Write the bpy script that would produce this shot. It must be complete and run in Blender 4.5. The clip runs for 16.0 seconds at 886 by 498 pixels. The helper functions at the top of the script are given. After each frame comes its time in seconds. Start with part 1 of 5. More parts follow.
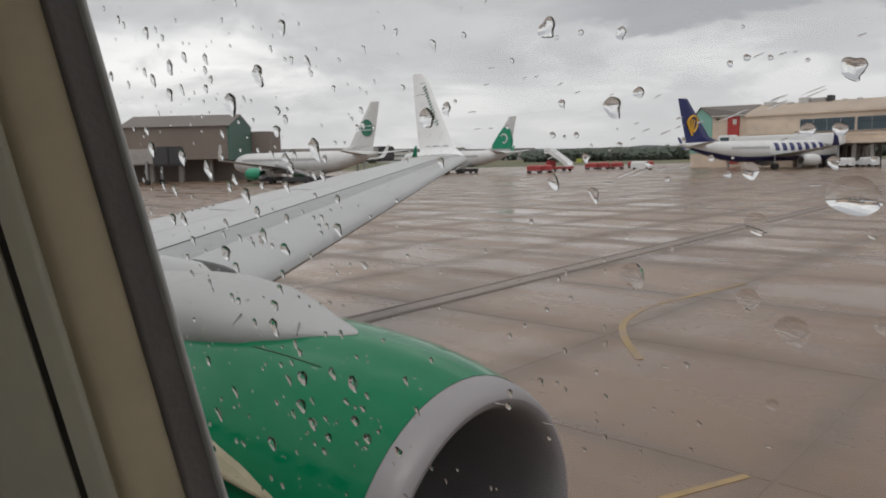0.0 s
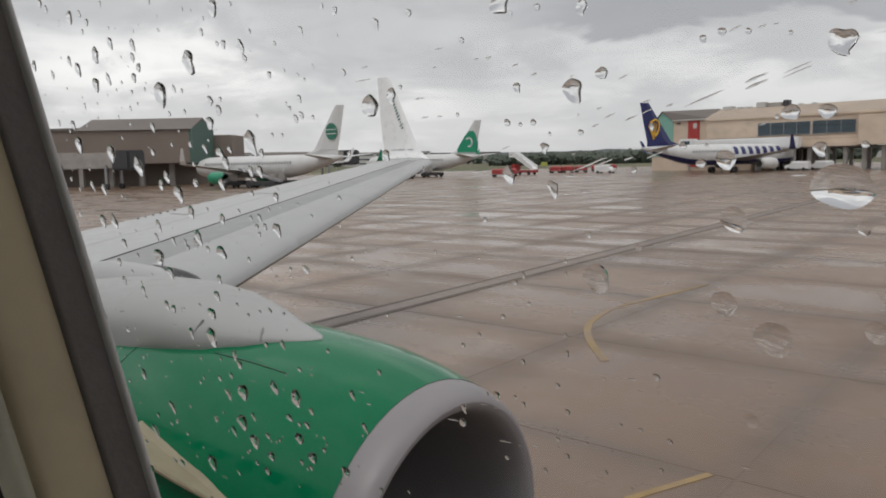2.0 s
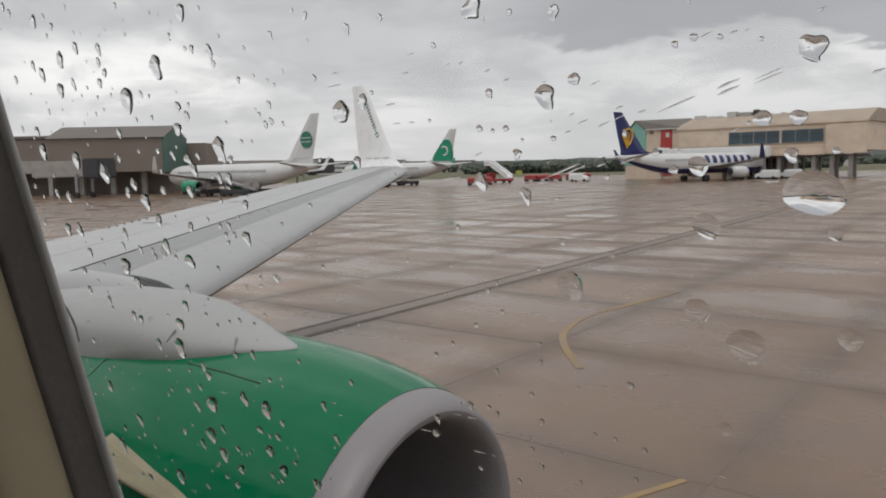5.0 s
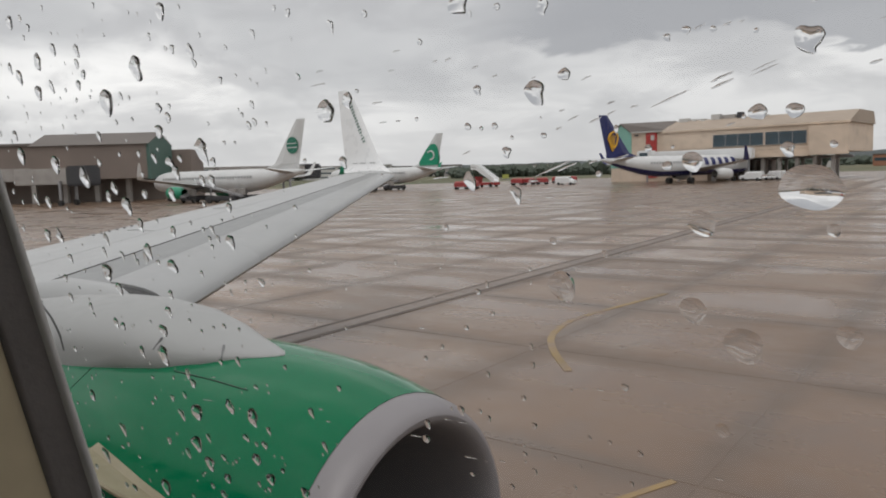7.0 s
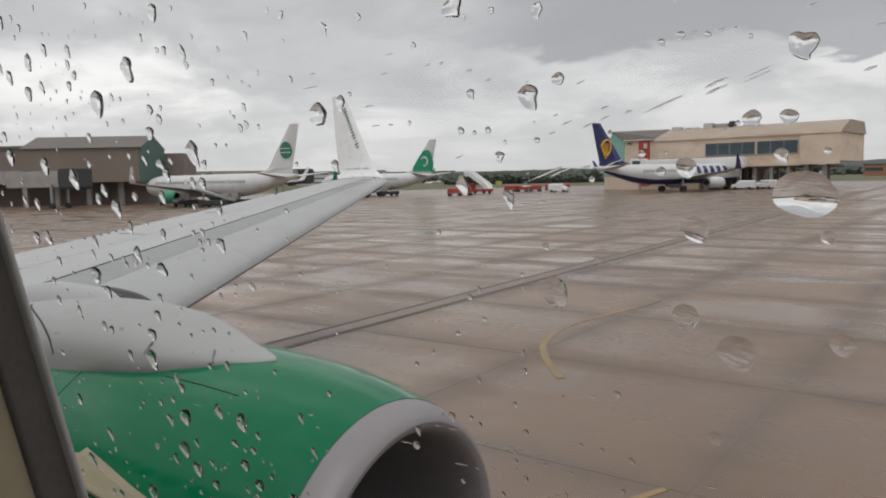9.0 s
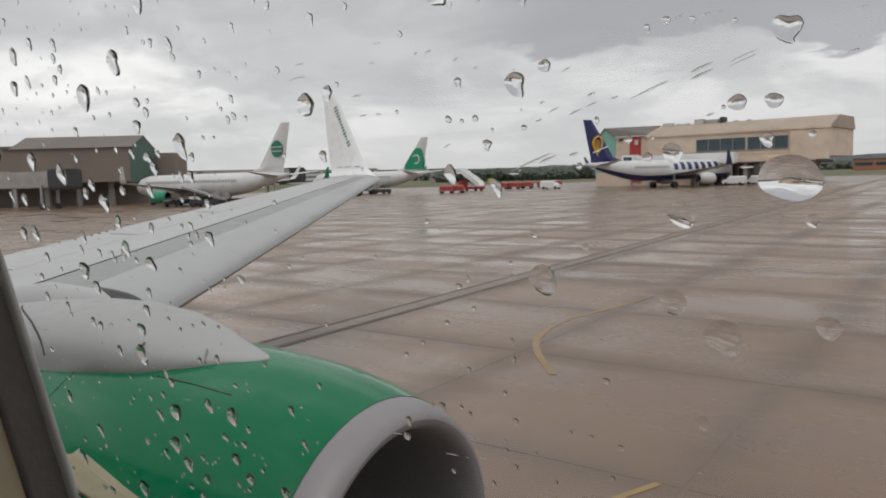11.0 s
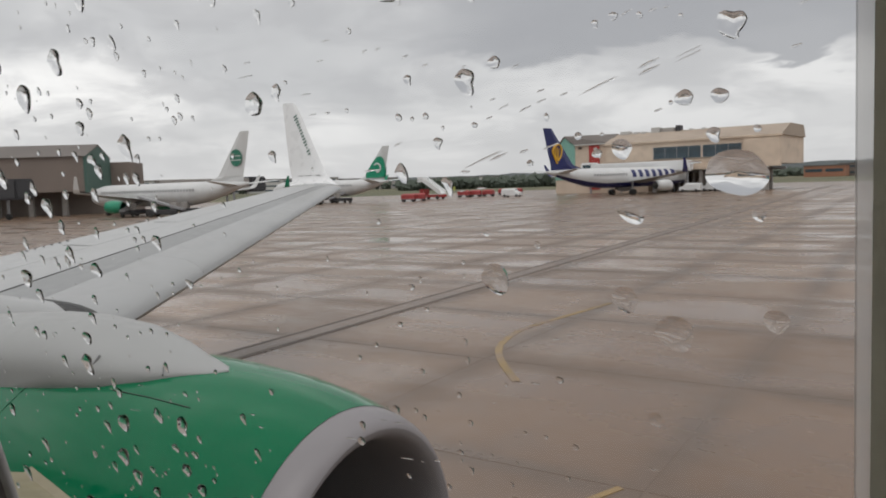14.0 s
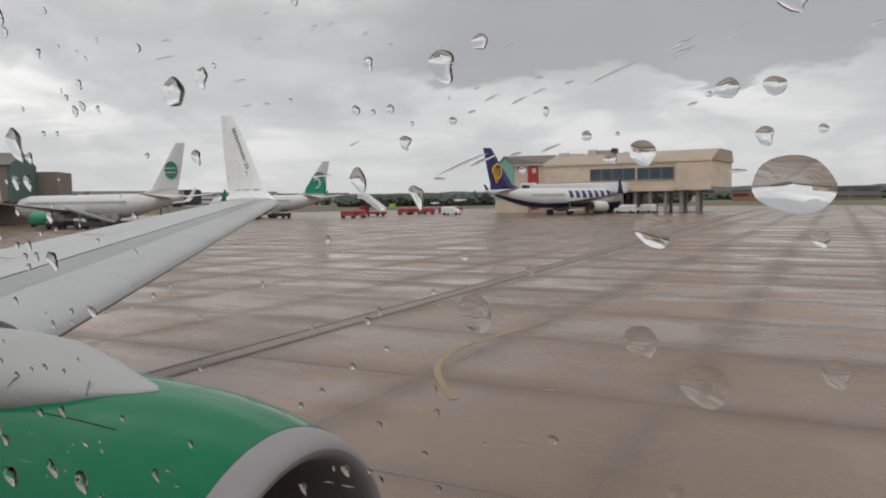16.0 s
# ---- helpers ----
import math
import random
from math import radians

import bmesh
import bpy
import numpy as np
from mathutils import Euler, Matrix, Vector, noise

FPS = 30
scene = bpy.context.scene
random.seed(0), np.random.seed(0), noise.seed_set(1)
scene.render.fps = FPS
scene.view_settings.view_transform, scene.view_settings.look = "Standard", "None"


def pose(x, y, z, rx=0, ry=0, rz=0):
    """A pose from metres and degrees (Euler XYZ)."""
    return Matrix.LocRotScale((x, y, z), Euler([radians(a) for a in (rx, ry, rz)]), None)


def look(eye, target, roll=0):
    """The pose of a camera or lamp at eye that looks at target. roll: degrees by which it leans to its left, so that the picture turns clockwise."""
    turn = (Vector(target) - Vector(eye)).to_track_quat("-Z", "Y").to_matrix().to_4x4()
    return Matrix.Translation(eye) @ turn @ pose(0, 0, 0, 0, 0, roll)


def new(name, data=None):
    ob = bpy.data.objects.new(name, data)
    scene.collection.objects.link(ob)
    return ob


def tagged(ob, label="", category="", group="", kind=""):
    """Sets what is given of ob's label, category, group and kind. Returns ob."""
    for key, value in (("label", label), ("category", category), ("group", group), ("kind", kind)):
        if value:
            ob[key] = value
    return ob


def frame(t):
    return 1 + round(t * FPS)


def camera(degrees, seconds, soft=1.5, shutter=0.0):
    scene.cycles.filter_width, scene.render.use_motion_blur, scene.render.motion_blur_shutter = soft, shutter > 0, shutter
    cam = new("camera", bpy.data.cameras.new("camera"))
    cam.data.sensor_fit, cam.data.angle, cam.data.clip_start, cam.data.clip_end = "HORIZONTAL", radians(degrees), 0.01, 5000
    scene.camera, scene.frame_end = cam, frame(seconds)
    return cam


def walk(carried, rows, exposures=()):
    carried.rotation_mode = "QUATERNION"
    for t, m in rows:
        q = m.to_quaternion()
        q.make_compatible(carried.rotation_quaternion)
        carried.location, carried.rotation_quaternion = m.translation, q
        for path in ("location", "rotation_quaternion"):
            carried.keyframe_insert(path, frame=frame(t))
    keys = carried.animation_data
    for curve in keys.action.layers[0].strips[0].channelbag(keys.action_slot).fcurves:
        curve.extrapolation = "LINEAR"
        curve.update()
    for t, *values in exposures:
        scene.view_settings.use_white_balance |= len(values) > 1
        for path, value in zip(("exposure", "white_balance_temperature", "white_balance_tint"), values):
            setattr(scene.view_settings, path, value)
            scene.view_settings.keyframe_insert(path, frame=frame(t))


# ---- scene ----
cam = camera(62.0, 16.0, soft=1.9)
PATH = [
    (0, (0.0599, 0.0313, 3.7463), (-1.2830, 1.4929, 3.5007), -1.21),
    (0.5, (0.0500, 0.0401, 3.7468), (-1.3624, 1.4345, 3.4996), -1.06),
    (1, (0.0517, 0.0436, 3.7465), (-1.2844, 1.5118, 3.5034), -1.18),
    (1.5, (0.0519, 0.0450, 3.7447), (-1.2579, 1.5375, 3.5065), -1.20),
    (2, (0.0518, 0.0468, 3.7436), (-1.2222, 1.5701, 3.5057), -1.25),
    (2.5, (0.0524, 0.0466, 3.7427), (-1.2127, 1.5775, 3.5067), -1.33),
    (3, (0.0527, 0.0474, 3.7442), (-1.2042, 1.5847, 3.5058), -1.41),
    (3.5, (0.0531, 0.0455, 3.7424), (-1.1959, 1.5898, 3.5077), -1.55),
    (4, (0.0529, 0.0465, 3.7433), (-1.1882, 1.5988, 3.5196), -1.31),
    (6.5, (0.0484, 0.0510, 3.7426), (-1.1544, 1.6350, 3.5321), -1.65),
    (7, (0.0487, 0.0514, 3.7422), (-1.1487, 1.6401, 3.5362), -1.69),
    (7.5, (0.0489, 0.0518, 3.7418), (-1.1440, 1.6446, 3.5411), -1.54),
    (8, (0.0488, 0.0521, 3.7419), (-1.1337, 1.6527, 3.5425), -1.57),
    (8.5, (0.0485, 0.0523, 3.7421), (-1.1258, 1.6589, 3.5424), -1.40),
    (9, (0.0482, 0.0523, 3.7418), (-1.1341, 1.6542, 3.5520), -1.19),
    (11.5, (0.0489, 0.0531, 3.7400), (-1.1103, 1.6709, 3.5425), -1.63),
    (12, (0.0487, 0.0543, 3.7405), (-1.0924, 1.6854, 3.5472), -1.22),
    (12.5, (0.0487, 0.0556, 3.7399), (-1.0777, 1.6976, 3.5531), -1.21),
    (13, (0.0491, 0.0555, 3.7397), (-1.0660, 1.7059, 3.5583), -1.36),
    (13.5, (0.0493, 0.0554, 3.7383), (-1.0465, 1.7185, 3.5557), -1.79),
    (14, (0.0494, 0.0552, 3.7383), (-1.0320, 1.7282, 3.5610), -1.87),
    (14.5, (0.0496, 0.0561, 3.7381), (-1.0255, 1.7343, 3.5715), -1.75),
    (15, (0.0488, 0.0580, 3.7379), (-1.0182, 1.7421, 3.5786), -1.83),
    (15.5, (0.0482, 0.0595, 3.7377), (-0.9938, 1.7595, 3.5815), -1.52),
    (16, (0.0315, 0.0756, 3.7373), (-0.9095, 1.8352, 3.6033), -0.76),
]
walk(cam, [(t, look(eye, target, roll)) for t, eye, target, roll in PATH], [(0, 0.0, 6560, 11.2), (16, 0.0, 6560, 11.2)])

# ---- world and sun: a bright rain overcast with a darker bank of cloud ----
world = bpy.data.worlds.new("overcast")
scene.world = world
world.use_nodes = True
wt = world.node_tree
wt.nodes.clear()


def wn(kind, **kw):
    n = wt.nodes.new(kind)
    for k, v in kw.items():
        n.inputs[k].default_value = v
    return n


def wmath(op, a, b=None, clamp=False):
    n = wt.nodes.new("ShaderNodeMath")
    n.operation, n.use_clamp = op, clamp
    for i, v in enumerate((a, b)):
        if v is None:
            continue
        if isinstance(v, (int, float)):
            n.inputs[i].default_value = v
        else:
            wt.links.new(v, n.inputs[i])
    return n.outputs[0]


def wstep(value, lo, hi):
    n = wt.nodes.new("ShaderNodeMapRange")
    n.interpolation_type = "SMOOTHSTEP"
    n.inputs["From Min"].default_value, n.inputs["From Max"].default_value = lo, hi
    wt.links.new(value, n.inputs["Value"])
    return n.outputs[0]


def wmix(fac, a, b):
    n = wt.nodes.new("ShaderNodeMix")
    n.data_type = "RGBA"
    wt.links.new(fac, n.inputs[0])
    for s, v in ((n.inputs[6], a), (n.inputs[7], b)):
        if isinstance(v, tuple):
            s.default_value = (*v, 1)
        else:
            wt.links.new(v, s)
    return n.outputs[2]


way = wt.nodes.new("ShaderNodeTexCoord").outputs["Generated"]
sep = wt.nodes.new("ShaderNodeSeparateXYZ")
wt.links.new(way, sep.inputs[0])
rise = wmath("ADD", wmath("MAXIMUM", sep.outputs[2], 0.0), 0.10)
flat = wt.nodes.new("ShaderNodeCombineXYZ")
wt.links.new(wmath("DIVIDE", sep.outputs[0], rise), flat.inputs[0])
wt.links.new(wmath("DIVIDE", sep.outputs[1], rise), flat.inputs[1])


def cloud(scale, detail, rough, distort, seed):
    m = wn("ShaderNodeMapping")
    wt.links.new(flat.outputs[0], m.inputs[0])
    m.inputs["Location"].default_value = (seed, -seed * 0.6, seed * 0.3)
    n = wn("ShaderNodeTexNoise", Scale=scale, Detail=detail, Roughness=rough, Distortion=distort)
    wt.links.new(m.outputs[0], n.inputs["Vector"])
    return n.outputs[0]


def puffs(scale, detail, rough, distort, seed, squash):
    m = wn("ShaderNodeMapping")
    wt.links.new(way, m.inputs[0])
    m.inputs["Scale"].default_value = (1, 1, squash)
    m.inputs["Location"].default_value = (seed, -seed * 0.6, seed * 0.3)
    n = wn("ShaderNodeTexNoise", Scale=scale, Detail=detail, Roughness=rough, Distortion=distort)
    wt.links.new(m.outputs[0], n.inputs["Vector"])
    return n.outputs[0]


big = puffs(2.1, 4.0, 0.5, 0.3, 5.3, 3.2)
small = puffs(6.5, 8.0, 0.58, 0.4, 9.1, 2.6)
thin = cloud(0.8, 5.0, 0.55, 0.6, 7.7)
# the dark bank: a wide patch of the sky above and ahead, with a ragged lower edge
dot = wt.nodes.new("ShaderNodeVectorMath")
dot.operation = "DOT_PRODUCT"
wt.links.new(way, dot.inputs[0])
dot.inputs[1].default_value = (-math.sin(radians(8)), math.cos(radians(8)), 0.0)
edge = wmath("ADD", sep.outputs[2], wmath("MULTIPLY", wmath("SUBTRACT", small, 0.5), 0.13))
edge = wmath("ADD", edge, wmath("MULTIPLY", wmath("SUBTRACT", big, 0.5), 0.08))
side = wmath("ADD", dot.outputs["Value"], wmath("MULTIPLY", wmath("SUBTRACT", big, 0.5), 0.12))
bank = wmath("MULTIPLY", wstep(edge, 0.151, 0.163), wstep(side, 0.84, 0.93))
bank = wmath("MULTIPLY", bank, wstep(sep.outputs[2], 0.75, 0.5))
col = wmix(wstep(big, 0.36, 0.62), (0.58, 0.59, 0.60), (0.97, 0.97, 0.96))
col = wmix(wmath("MULTIPLY", wstep(small, 0.58, 0.40), 0.55), col, (0.47, 0.475, 0.49))
col = wmix(wmath("MULTIPLY", wstep(thin, 0.56, 0.42), 0.35), col, (0.50, 0.505, 0.515))
col = wmix(wmath("MULTIPLY", bank, 0.85), col, (0.34, 0.35, 0.375))
col = wmix(wmath("MULTIPLY", wstep(side, 0.80, 0.98), 0.35), col, (0.46, 0.47, 0.485))
# paler and greyer towards the horizon
col = wmix(wmath("MULTIPLY", wstep(sep.outputs[2], 0.13, 0.0), 0.65), col, (0.60, 0.61, 0.625))
# an overcast sky is brightest overhead
over = wmath("ADD", wmath("MULTIPLY", wstep(sep.outputs[2], 0.25, 0.8), 0.36), 1.0)
lift = wt.nodes.new("ShaderNodeVectorMath")
lift.operation = "SCALE"
wt.links.new(col, lift.inputs[0])
wt.links.new(over, lift.inputs["Scale"])
col = lift.outputs[0]
sky = wt.nodes.new("ShaderNodeTexSky")
sky.sky_type, sky.sun_disc = "NISHITA", False
sky.sun_elevation, sky.sun_rotation = radians(64), radians(152)
bg_cloud, bg_sky, both = (wt.nodes.new(k) for k in ("ShaderNodeBackground", "ShaderNodeBackground", "ShaderNodeAddShader"))
wt.links.new(col, bg_cloud.inputs[0])
wt.links.new(sky.outputs[0], bg_sky.inputs[0])
bg_cloud.inputs[1].default_value, bg_sky.inputs[1].default_value = 1.0, 0.004
wt.links.new(bg_cloud.outputs[0], both.inputs[0])
wt.links.new(bg_sky.outputs[0], both.inputs[1])
wt.links.new(both.outputs[0], wt.nodes.new("ShaderNodeOutputWorld").inputs[0])

sun = new("sun", bpy.data.lights.new("sun", "SUN"))
sun.data.energy, sun.data.angle, sun.data.color = 0.55, radians(25), (1.0, 0.97, 0.93)
sun.matrix_world = look((14, -26, 60), (0, 0, 0))


# ---- materials ----
def material(name, color, rough=0.5, metal=0.0, vary=0.12, scale=3.0, bump=0.0, bump_scale=40.0, dirt=None, dirt_amount=0.0, coat=0.0, object_random=0.0, spec=0.5):
    """A painted or plain surface with mottling at two scales, fine relief and stains."""
    m = bpy.data.materials.new(name)
    m.use_nodes = True
    nt = m.node_tree
    b = nt.nodes["Principled BSDF"]
    b.inputs["Metallic"].default_value = metal
    b.inputs["Coat Weight"].default_value = coat
    b.inputs["Specular IOR Level"].default_value = spec
    b.inputs["Coat Roughness"].default_value = 0.08
    tc = nt.nodes.new("ShaderNodeTexCoord").outputs["Object"]

    def noise_at(s, detail=4.0):
        n = nt.nodes.new("ShaderNodeTexNoise")
        n.inputs["Scale"].default_value, n.inputs["Detail"].default_value = s, detail
        nt.links.new(tc, n.inputs["Vector"])
        return n.outputs[0]

    def ranged(v, lo, hi, a, c):
        r = nt.nodes.new("ShaderNodeMapRange")
        for k, x in zip(("From Min", "From Max", "To Min", "To Max"), (lo, hi, a, c)):
            r.inputs[k].default_value = x
        nt.links.new(v, r.inputs["Value"])
        return r.outputs[0]

    large, fine = noise_at(scale), noise_at(scale * 9)
    mul = nt.nodes.new("ShaderNodeMath")
    mul.operation = "MULTIPLY"
    nt.links.new(ranged(large, 0.3, 0.7, 1 - vary, 1 + vary * 0.6), mul.inputs[0])
    nt.links.new(ranged(fine, 0.3, 0.7, 1 - vary * 0.5, 1 + vary * 0.4), mul.inputs[1])
    value = mul.outputs[0]
    if object_random:
        info = nt.nodes.new("ShaderNodeObjectInfo")
        more = nt.nodes.new("ShaderNodeMath")
        more.operation = "MULTIPLY"
        nt.links.new(value, more.inputs[0])
        nt.links.new(ranged(info.outputs["Random"], 0, 1, 1 - object_random, 1 + object_random), more.inputs[1])
        value = more.outputs[0]
    tint = nt.nodes.new("ShaderNodeVectorMath")
    tint.operation = "SCALE"
    tint.inputs[0].default_value = color
    nt.links.new(value, tint.inputs["Scale"])
    result = tint.outputs[0]
    if dirt:
        mix = nt.nodes.new("ShaderNodeMix")
        mix.data_type = "RGBA"
        nt.links.new(ranged(noise_at(scale * 2.3, 8.0), 0.48, 0.75, 0, dirt_amount), mix.inputs[0])
        nt.links.new(result, mix.inputs[6])
        mix.inputs[7].default_value = (*dirt, 1)
        result = mix.outputs[2]
    nt.links.new(result, b.inputs["Base Color"])
    nt.links.new(ranged(fine, 0.3, 0.7, max(rough - 0.08, 0.02), rough + 0.08), b.inputs["Roughness"])
    if bump:
        bp = nt.nodes.new("ShaderNodeBump")
        bp.inputs["Strength"].default_value, bp.inputs["Distance"].default_value = bump, 0.002
        nt.links.new(noise_at(bump_scale), bp.inputs["Height"])
        nt.links.new(bp.outputs[0], b.inputs["Normal"])
    return m


HAZE = bpy.data.materials.new("milky_acrylic")
HAZE.use_nodes = True
ht = HAZE.node_tree
ht.nodes.clear()
veil, clear_part, blend_part, out_part = (ht.nodes.new(k) for k in ("ShaderNodeBsdfTranslucent", "ShaderNodeBsdfTransparent", "ShaderNodeMixShader", "ShaderNodeOutputMaterial"))
veil.inputs[0].default_value = (0.80, 0.79, 0.77, 1)
blend_part.inputs[0].default_value = 0.62
ht.links.new(clear_part.outputs[0], blend_part.inputs[1])
ht.links.new(veil.outputs[0], blend_part.inputs[2])
ht.links.new(blend_part.outputs[0], out_part.inputs[0])
WING = material("wing_paint", (0.395, 0.40, 0.40), 0.4, vary=0.06, scale=0.5, dirt=(0.36, 0.36, 0.35), dirt_amount=0.35)
SLAT = material("slat_paint", (0.345, 0.35, 0.35), 0.36, metal=0.12, vary=0.08, scale=0.9, dirt=(0.31, 0.31, 0.30), dirt_amount=0.4)
WING_RECESS = material("wing_grey_metal", (0.25, 0.255, 0.255), 0.4, vary=0.08, scale=0.7)
WHITE = material("white_paint", (0.78, 0.79, 0.79), 0.28, vary=0.04, scale=0.6, dirt=(0.70, 0.70, 0.69), dirt_amount=0.1)
WINGLET = material("winglet_paint", (0.74, 0.745, 0.745), 0.3, vary=0.025, scale=0.4)
PARKED = material("parked_white_paint", (0.62, 0.625, 0.62), 0.35, vary=0.05, scale=0.3, dirt=(0.45, 0.45, 0.44), dirt_amount=0.3)
FAIRING = material("fairing_paint", (0.312, 0.315, 0.31), 0.4, vary=0.05, scale=1.2, dirt=(0.36, 0.37, 0.36), dirt_amount=0.3)
GREEN = material("green_paint", (0.0002, 0.138, 0.058), 0.06, vary=0.06, scale=1.0, spec=0.2)
STRAKE = material("strake_primer", (0.26, 0.225, 0.145), 0.5, vary=0.12, scale=5.0, dirt=(0.30, 0.27, 0.19), dirt_amount=0.5)
LIP = material("brushed_lip", (0.248, 0.232, 0.240), 0.42, metal=0.15, vary=0.06, scale=2.0)
DUCT = material("inlet_lining", (0.23, 0.225, 0.235), 0.55, vary=0.08, scale=4.0)
BLADE = material("fan_blade", (0.06, 0.06, 0.065), 0.4, metal=0.7, vary=0.1)
LINING = material("beige_lining", (0.86, 0.84, 0.78), 0.6, vary=0.03, scale=2.0)
SEAM = material("panel_gap", (0.05, 0.05, 0.05), 0.8, vary=0.05)
SEAL = material("window_rubber", (0.120, 0.108, 0.104), 0.65, vary=0.15, scale=30.0, bump=0.2, bump_scale=300.0)
LIPSEAL = material("pane_gasket", (0.34, 0.335, 0.325), 0.6, vary=0.1, scale=30.0)
CREAM = material("cream_plastic", (0.52, 0.44, 0.305), 0.55, vary=0.05, scale=14.0, bump=0.04, bump_scale=900.0, dirt=(0.34, 0.29, 0.20), dirt_amount=0.35)
PANEL = material("cabin_panel", (0.88, 0.86, 0.76), 0.6, vary=0.04, scale=10.0, bump=0.05, bump_scale=1200.0)
GREENTEXT = material("green_lettering", (0.09, 0.19, 0.15), 0.4)
NAVY = material("navy_paint", (0.012, 0.018, 0.11), 0.3, vary=0.06)
YELLOW = material("yellow_paint", (0.68, 0.38, 0.03), 0.4, vary=0.05)
DEEPGREEN = material("deep_green", (0.012, 0.16, 0.10), 0.35, vary=0.06)
TAILGREEN = material("tail_green", (0.01, 0.27, 0.15), 0.35, vary=0.06)
PALEGREEN = material("pale_green_lettering", (0.35, 0.62, 0.48), 0.4)
DARK = material("dark_metal", (0.045, 0.045, 0.05), 0.6, vary=0.2)
TYRE = material("tyre_rubber", (0.03, 0.03, 0.03), 0.8)
GROOVE_SHADE = material("groove_shade", (0.018, 0.013, 0.010), 0.8, vary=0.1)
SLOT = material("slot_grey", (0.26, 0.26, 0.265), 0.5)
GREYMETAL = material("grey_metal", (0.30, 0.30, 0.31), 0.45, metal=0.3, vary=0.1)
TAN = material("tan_cladding", (0.67, 0.55, 0.44), 0.75, vary=0.08, scale=0.15, bump=0.2, bump_scale=3.0, dirt=(0.36, 0.29, 0.23), dirt_amount=0.4)
TANDARK = material("brown_cladding", (0.215, 0.175, 0.152), 0.75, vary=0.1, scale=0.15, dirt=(0.17, 0.14, 0.12), dirt_amount=0.4)
TEAL = material("green_cladding", (0.22, 0.45, 0.38), 0.7, vary=0.07, scale=0.2)
DARKTEAL = material("dark_green_cladding", (0.075, 0.14, 0.118), 0.7, vary=0.07, scale=0.2)
ROOF = material("roof_sheet", (0.155, 0.135, 0.122), 0.7, vary=0.1, scale=0.2)
TANROOF = material("tan_roof_sheet", (0.40, 0.325, 0.26), 0.75, vary=0.1, scale=0.15, dirt=(0.28, 0.23, 0.19), dirt_amount=0.5)
REDP = material("red_panel", (0.42, 0.045, 0.04), 0.55, vary=0.08, scale=0.5)
REDV = material("red_vehicle_paint", (0.36, 0.04, 0.04), 0.45, vary=0.2, scale=0.8, dirt=(0.20, 0.06, 0.05), dirt_amount=0.5)
GLASSB = material("dark_glazing", (0.05, 0.08, 0.10), 0.08, vary=0.2, scale=0.4)
CONCRETE = material("grey_concrete", (0.36, 0.34, 0.32), 0.8, vary=0.12, scale=0.3, dirt=(0.22, 0.2, 0.19), dirt_amount=0.5)
WHITEWALL = material("pale_render", (0.55, 0.54, 0.52), 0.75, vary=0.1, scale=0.1)
ORANGE = material("orange_render", (0.36, 0.17, 0.105), 0.75, vary=0.1, scale=0.1)
# greyed and lightened green: the distance haze is put into this colour
LEAF = material("hazed_foliage", (0.082, 0.10, 0.078), 0.9, vary=0.22, scale=0.2)
HILL = material("wooded_hill", (0.085, 0.10, 0.10), 0.95, vary=0.25, scale=0.02)
SIGNYELLOW = material("sign_yellow", (0.40, 0.42, 0.10), 0.5, vary=0.1)
MARK = material("yellow_marking", (0.29, 0.19, 0.07), 0.45, vary=0.3, scale=0.45, dirt=(0.215, 0.15, 0.105), dirt_amount=1.6)


